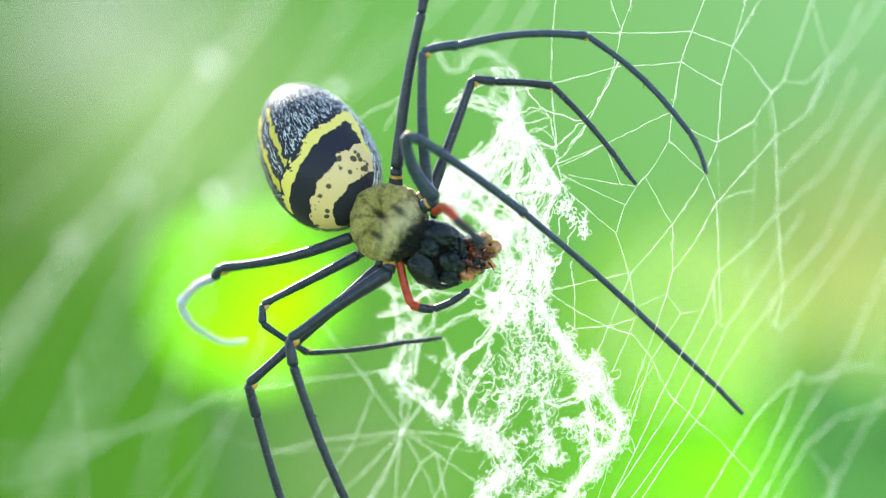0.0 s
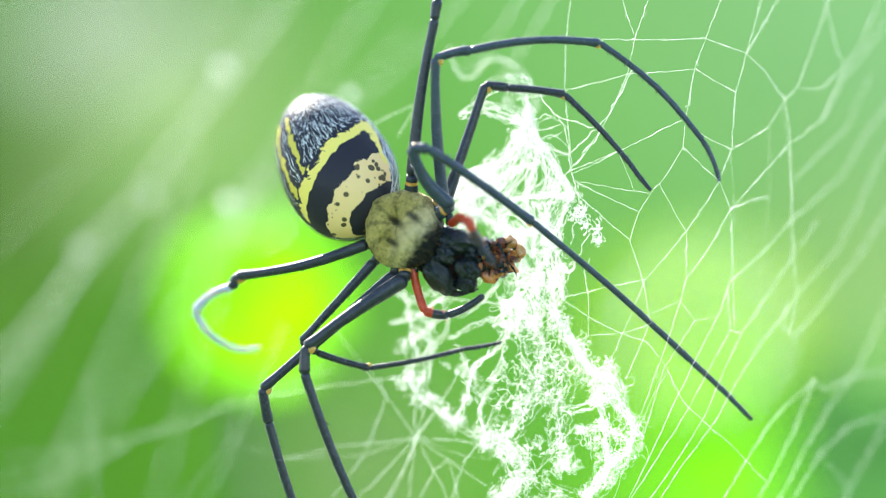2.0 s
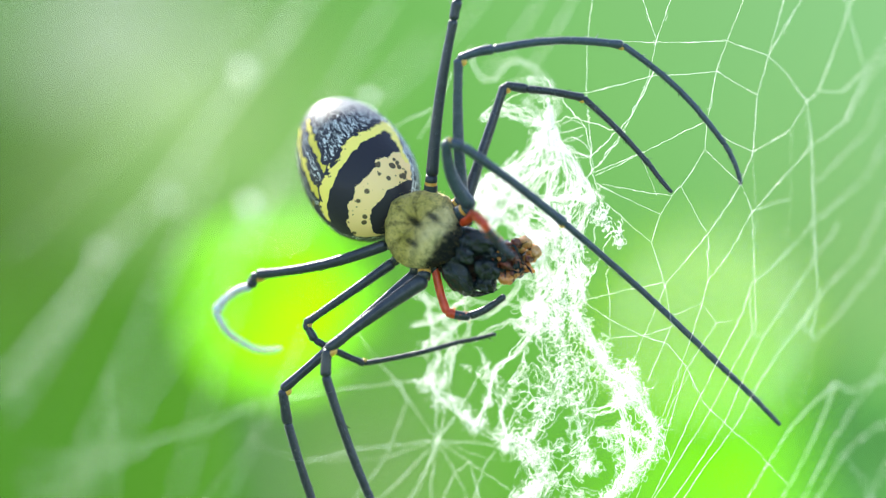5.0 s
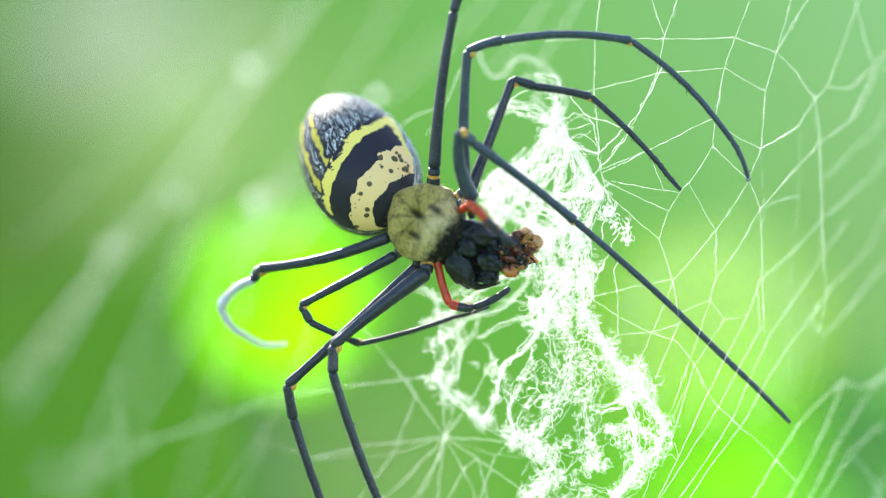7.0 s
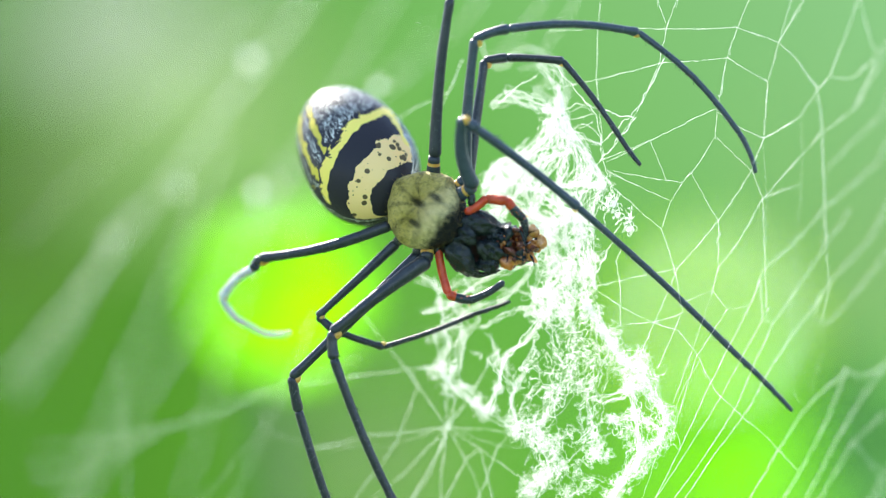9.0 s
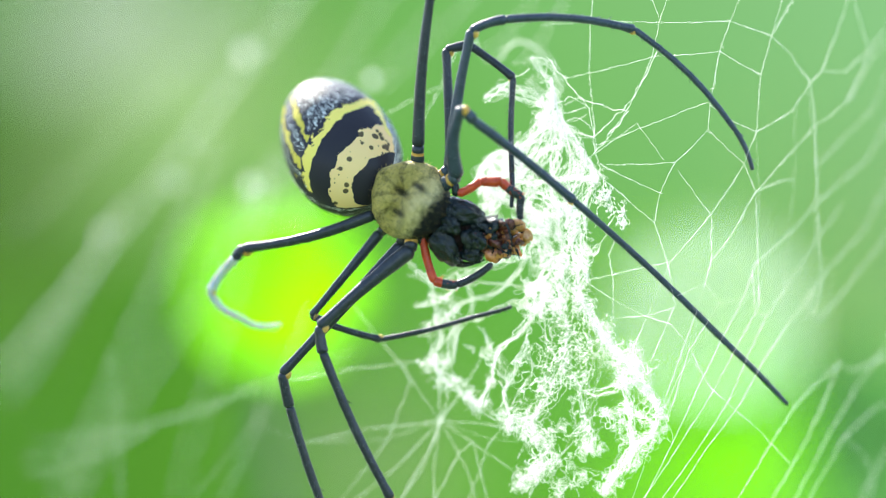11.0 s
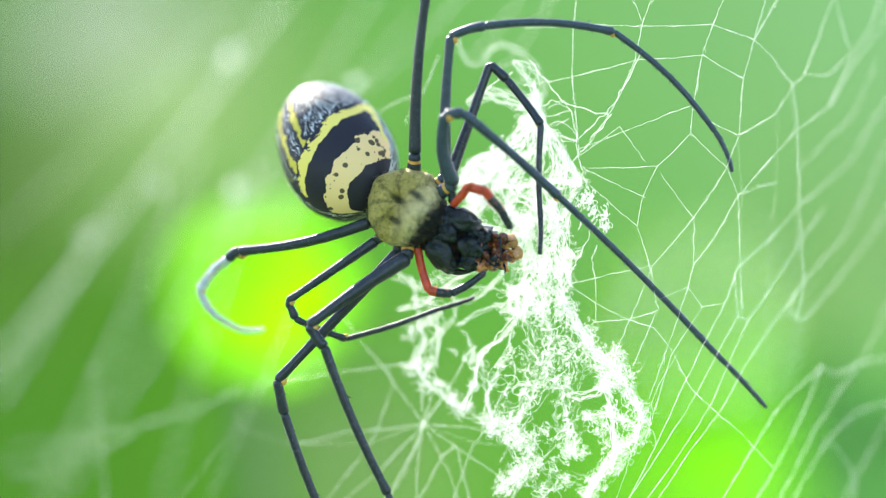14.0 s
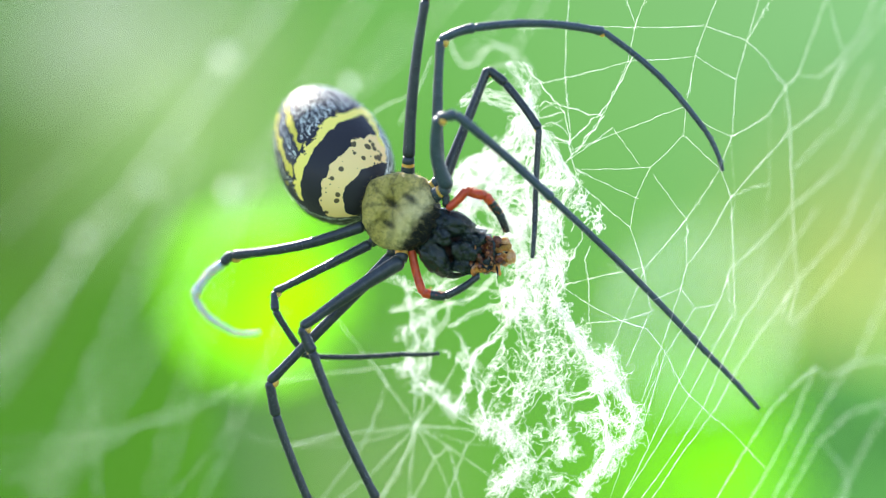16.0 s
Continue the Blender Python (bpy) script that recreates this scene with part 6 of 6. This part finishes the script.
def feeler_steps():
    out = []

    def step(t, *joints):
        out.append((t, [Vector(j) for j in joints]))
    step(0, (-1.27, -3.00, 5.15), (-0.16, -6.33, 5.94), (0.95, -8.89, 5.15), (3.57, -8.89, 2.68), (5.77, -8.89, 0.49))
    step(0.5, (-2.84, -3.00, 6.06), (-1.89, -6.38, 6.85), (-0.94, -8.62, 5.26), (1.61, -8.62, 2.72), (3.86, -8.62, 0.59))
    step(1.5, (-3.14, -3.00, 5.12), (-2.35, -6.45, 5.75), (-1.40, -9.02, 4.80), (1.22, -9.02, 2.33), (3.47, -9.02, 0.20))
    step(2, (-0.84, -3.00, 4.53), (0.27, -6.29, 5.48), (1.70, -8.69, 4.69), (3.28, -8.04, 1.53), (5.16, -8.04, -0.94))
    step(3, (-0.92, -3.00, 4.57), (0.50, -6.09, 5.76), (2.16, -7.92, 4.25), (3.83, -5.98, 1.72), (5.92, -5.98, -0.57))
    step(4, (-1.45, -3.00, 4.27), (0.45, -5.71, 5.69), (1.71, -7.99, 4.42), (3.46, -6.11, 1.89), (5.44, -6.11, -0.49))
    step(6.5, (-3.86, -3.00, 6.24), (-3.07, -6.33, 7.34), (-1.80, -8.61, 6.08), (0.74, -8.61, 3.53), (3.37, -8.61, 1.88))
    step(7, (-3.54, -3.00, 6.31), (-2.43, -6.33, 7.10), (-1.01, -8.60, 5.99), (1.52, -8.25, 3.46), (3.86, -8.25, 1.42))
    step(7.5, (-2.96, -3.00, 4.96), (-0.11, -4.11, 6.86), (2.42, -5.22, 5.99), (4.17, -3.35, 3.46), (4.96, -2.20, 0.69))
    step(8, (-3.38, -3.00, 4.00), (-0.48, -3.00, 6.14), (2.32, -3.51, 5.58), (4.22, -2.40, 2.74), (4.69, -1.28, -0.11))
    step(10.5, (-3.31, -3.00, 5.67), (-0.29, -3.00, 7.63), (2.61, -3.00, 7.77), (5.55, -3.00, 5.69), (5.18, -3.00, 2.61))
    step(11.5, (-3.23, -3.00, 6.87), (-0.04, -3.00, 8.53), (2.86, -3.00, 8.35), (5.68, -3.00, 6.10), (5.65, -3.00, 3.00))
    step(12.5, (-2.30, -3.00, 6.11), (0.78, -3.82, 7.78), (3.64, -3.82, 7.25), (5.58, -3.82, 4.22), (5.91, -3.82, 1.14))
    step(13, (-1.73, -3.00, 5.26), (0.64, -4.43, 7.56), (3.02, -5.80, 6.61), (5.08, -4.58, 3.92), (5.87, -2.98, 1.38))
    step(14, (-1.71, -3.00, 5.21), (0.50, -4.11, 7.82), (2.88, -5.64, 7.19), (5.10, -4.75, 4.49), (6.52, -3.67, 1.96))
    step(15, (-1.66, -3.00, 4.99), (0.39, -4.86, 7.29), (2.85, -6.39, 7.05), (4.83, -4.54, 4.67), (6.69, -4.54, 2.19))
    step(16, (-1.37, -3.00, 4.91), (1.21, -3.00, 7.42), (4.01, -3.32, 6.73), (5.91, -1.60, 4.20), (7.02, -0.20, 1.66))
    return out


ABDOMEN, ABDOMEN_AT = build_abdomen()
build_front()
FEELER = settle(feeler_steps())
PALP_UP = build_palp(FEELER[0][1])
PALP_LOW = build_palp([(-6.10, -1.20, -1.70), (-4.50, -2.00, -7.81), (-1.26, -2.00, -8.44), (3.63, -2.00, -5.76)])


# ---- the prey ----
def build_prey():
    prey = new("prey_remains")
    tagged(prey, "chewed brown and orange remains of an insect in the jaws", "prey")
    home = Vector((3.81, -1.00, -0.71))
    prey.location = mm(home)
    random.seed(11)
    unit = 1.10 * MM
    def chip(name, centre, size, material, k, rough=0.5, turn=None):
        """A torn piece: a ball roughened by coarse and fine folds."""
        verts, faces = [], []
        ball(verts, faces, (0, 0, 0), [v * unit for v in size], 14, 16, lambda q: q * (1 + rough * noise.noise(q * 1.9 + Vector((k, 0, 0))) + 0.30 * noise.noise(q * 5 + Vector((0, k, 0))) + 0.10 * noise.noise(q * 12)))
        turn = turn or (random.uniform(0, 180), random.uniform(0, 180), random.uniform(0, 180))
        return part(name, mesh_of(name, verts, faces, [material]), prey, "", pose(*[c * unit for c in centre], *turn))

    def spike(name, points, thick, material):
        verts, faces = [], []
        path = [Vector(p) * unit for p in points]
        n = len(path) - 1
        add_tube(verts, faces, path, [thick * unit * (1 - 0.8 * i / n) for i in range(n + 1)], 7)
        return part(name, mesh_of(name, verts, faces, [material]), prey)

    # a dark wet core
    chip("chewed_core", (-1.2, 0.5, 0.2), (2.1, 1.5, 2.0), JAW_BLACK, 1, 0.8)
    chip("chewed_core", (0.5, 0.2, -0.8), (1.8, 1.3, 1.6), PREY_BROWN, 2, 0.9)
    chip("chewed_core", (0.6, 0.2, 0.9), (1.3, 1.0, 1.2), PREY_BROWN, 3, 0.9)
    # amber globes at the far end
    chip("globe", (1.9, -0.5, 2.0), (0.95, 0.85, 0.85), PREY_AMBER, 4, 0.12)
    chip("globe", (3.2, -0.4, 0.9), (1.0, 0.85, 0.85), PREY_AMBER, 5, 0.12)
    chip("globe", (2.9, -0.2, 0.1), (0.7, 0.6, 0.6), PREY_AMBER, 6, 0.15)
    chip("globe", (1.5, -0.8, 1.2), (0.5, 0.45, 0.45), PREY_AMBER, 7, 0.2)
    # torn orange plates along the lower side
    chip("torn_plate", (1.9, -0.9, -1.0), (1.5, 0.35, 0.6), PREY_ORANGE, 8, 0.5, (0, 25, 10))
    chip("torn_plate", (0.6, -1.2, -2.0), (1.4, 0.35, 0.6), PREY_ORANGE, 9, 0.5, (0, -20, 5))
    chip("torn_plate", (-0.6, -1.2, -2.7), (1.0, 0.35, 0.7), PREY_ORANGE, 10, 0.5, (0, 35, 0))
    chip("torn_plate", (2.4, -0.8, 0.2), (0.9, 0.3, 0.5), PREY_ORANGE, 11, 0.5, (0, -50, 0))
    chip("torn_plate", (0.9, -1.2, 1.9), (0.8, 0.3, 0.5), PREY_BROWN, 12, 0.5, (0, 40, 0))
    # wet scraps scattered over the core
    for k in range(46):
        x = random.uniform(-2.2, 2.8)
        z = random.uniform(-2.6, 1.9) * (1 - 0.12 * max(0, x))
        size = random.uniform(0.18, 0.50)
        chip("scrap", (x, random.uniform(-1.7, -0.9) + 0.2 * max(0, x), z), (size * random.uniform(0.7, 1.9), size * 0.7, size), random.choice((PREY_BROWN, PREY_BROWN, JAW_BLACK, JAW_BLACK, PREY_ORANGE)), 20 + k, 0.6)
    # stiff black legs and bristles
    spike("insect_leg", [(-0.2, -1.4, 1.9), (0.6, -1.9, 1.5), (1.3, -2.0, 0.2), (2.1, -1.9, -1.6)], 0.24, JAW_BLACK)
    spike("insect_leg", [(0.2, -1.5, -1.6), (1.5, -1.7, -1.9), (2.8, -1.6, -1.7)], 0.18, JAW_BLACK)
    spike("insect_leg", [(2.2, -1.0, -0.9), (2.8, -1.3, -1.6), (3.1, -1.4, -2.3)], 0.20, JAW_BLACK)
    for k in range(22):
        a = random.uniform(-2.6, 1.4)
        p = Vector((1.5 * math.cos(a), -0.8, 1.7 * math.sin(a)))
        q = p * random.uniform(1.3, 1.75) + Vector((random.uniform(-0.3, 0.6), -0.5, random.uniform(-0.5, 0.3)))
        spike("bristle", [p, p.lerp(q, 0.5) + Vector((0, -0.3, 0.15)), q], random.uniform(0.06, 0.13), JAW_BLACK)
    return prey, home


PREY, PREY_HOME = build_prey()


# ---- what moves ----
def between(steps, pause=0.25):
    """The same steps with others set between them, so that the joints stay closed while the segments turn."""
    out = []
    for (t0, a), (t1, b) in zip(steps, steps[1:]):
        n = max(1, int((t1 - t0) / pause + 0.5))
        for k in range(n):
            s = k / n
            soft = s * s * (3 - 2 * s)
            js = [a[0].lerp(b[0], soft)]
            for i in range(len(a) - 1):
                u, v = a[i + 1] - a[i], b[i + 1] - b[i]
                turn = Quaternion().slerp(u.rotation_difference(v), soft)
                js.append(js[-1] + (turn @ u).normalized() * (u.length + (v.length - u.length) * soft))
            out.append((t0 + (t1 - t0) * s, js))
    return out + [steps[-1]]


def walk_chain(root, pieces, steps, start):
    """Key the pieces of a leg or feeler through their joints, step by step."""
    for i, ob in enumerate(pieces):
        rows = []
        for t, joints in between(steps):
            shift = HOME + offset(BODY, t) + (start - HOME)
            a, b = [(j - shift) * MM for j in joints[i:i + 2]]
            rows.append((t, along(a, b)))
        walk(ob, rows)


def twirled(plant_root, turn):
    """The plant turned about the upright line through the middle of its leaf."""
    leaf = plant_root.children[0]
    c = leaf.matrix_basis @ (sum((v.co for v in leaf.data.vertices), Vector()) / len(leaf.data.vertices))
    shift = Matrix.Translation((c.x, c.y, 0))
    return plant_root.matrix_basis @ shift @ Matrix.Rotation(radians(turn), 4, "Z") @ shift.inverted()


def motions():
    walk(spider, [(r[0], Matrix.Translation(mm(HOME + offset(BODY, r[0])))) for r in BODY])
    walk(FLUTTER, [(t, twirled(FLUTTER, turn)) for t, turn in ((0, 84), (1.8, 80), (2.4, 58), (3.2, 60), (4, 68), (5.2, 76), (6.3, 58), (6.9, 80), (8, 80), (9.2, 60), (10.3, 12), (11.5, 0), (12.6, 4), (13.0, 14), (13.4, 68), (14.6, 84), (15.4, 80), (16, 58))])
    walk(YELLOWING, [(t, twirled(YELLOWING, turn)) for t, turn in ((0, 0), (1.0, 8), (1.6, 40), (2.2, 72), (3.0, 84), (15.2, 84), (16, 20))])
    walk(VIVID, [(t, twirled(VIVID, turn)) for t, turn in ((0, 30), (1, 30), (2, 12), (3, 35), (4, 35), (6.4, 25), (7, 5), (8, 8), (9.5, 35), (11, 42), (13, 55), (14, 60), (16, 66))])
    rows = []
    hind = [(0, 0.00, 0.00), (0.5, -0.83, 0.83), (1, -0.46, 0.38), (1.5, -0.10, 0.02), (2, 0.41, -0.38), (2.5, 0.76, -0.14), (3, 0.59, -0.22), (3.5, 0.76, -0.10), (4, 0.66, -0.20), (6.5, -0.50, 0.55), (7, -0.52, 0.53), (7.5, -0.34, 0.53), (8, -0.46, 0.55), (10.5, -2.61, 1.20), (11, -2.65, 1.35), (11.5, -2.51, 1.43), (12, -1.95, 1.51), (12.5, -1.86, 1.23), (13, -0.95, 0.81), (13.5, -1.15, 0.66), (14, -1.09, 0.96), (14.5, -1.05, 0.73), (15, -0.89, 0.73), (15.5, -0.71, 0.65), (16, -0.75, 0.57)]
    for t, lean, nod in ((0, 0, 0), (2, 1, 2), (3, 1.5, 3), (4, 1.4, 5), (7, 1.2, 9), (8, 1.0, 10), (10.5, 2.4, 15), (12, 2.8, 15), (14, 3.6, 14), (16, 4.2, 14)):
        d = (offset(hind, t) - offset(BODY, t)) * MM
        rows.append((t, Matrix.Translation(d) @ Matrix.Translation(ABDOMEN_AT.translation) @ Matrix.Rotation(radians(lean), 4, "Y") @ Matrix.Rotation(radians(-nod), 4, "X") @ Matrix.Translation(-ABDOMEN_AT.translation) @ ABDOMEN_AT))
    walk(ABDOMEN, rows)
    for root, pieces, steps, start in LEGS:
        walk_chain(root, pieces, steps, start)
    for ob, pivot, at, to in SLACK:
        p = pivot * MM
        eased = Matrix.Translation(p) @ (at - pivot).rotation_difference(to - pivot).to_matrix().to_4x4() @ Matrix.Translation(-p)
        walk(ob, [(0, Matrix()), (9.3, Matrix()), (9.9, eased), (16, eased)])
    walk_chain(PALP_UP[0], PALP_UP[1], FEELER, PALP_UP[2][0])
    low = PALP_LOW[2]
    steps = []
    for t, x, z in ((0, 0, 0), (1.5, 0.3, 0.2), (4, -0.2, 0.3), (7, 0.6, 0.3), (8.2, -1.0, -1.2), (10.5, -0.3, 0.6), (11.5, 0.3, 0.2), (12.5, 0.2, 0.4), (13.2, -0.4, 0.8), (14.5, -0.2, 0.6), (16, -0.3, 0.5)):
        b = offset(BODY, t)
        steps.append((t, [low[0] + b, low[1] + b + Vector((x * 0.2, 0, z * 0.3)), low[2] + b + Vector((x * 0.4, 0, z * 0.5)), low[3] + b + Vector((x, 0, z))]))
    walk_chain(PALP_LOW[0], PALP_LOW[1], steps, low[0])
    rows = []
    for t, x, z, turn in ((0, 0, 0, 0), (0.8, 0.3, 0.6, 4), (1.5, 0.8, 0.3, 6), (2.5, 1.1, 0.8, 2), (4, 0.8, 0.6, 4), (7, 0.6, 0.5, -4), (8, 0.8, -0.2, 6), (10.5, 1.2, -0.4, 14), (11, 1.2, -0.7, 14), (12, 1.2, -2.6, 28), (12.5, 0.6, -2.7, 34), (13, 0.4, -1.2, 30), (14.5, 0.4, -1.1, 26), (16, 0.3, -1.2, 28)):
        rows.append((t, Matrix.Translation(mm(PREY_HOME + offset(BODY, t) + Vector((x, 0, z)))) @ Matrix.Rotation(radians(turn), 4, "Y")))
    walk(PREY, rows)


motions()
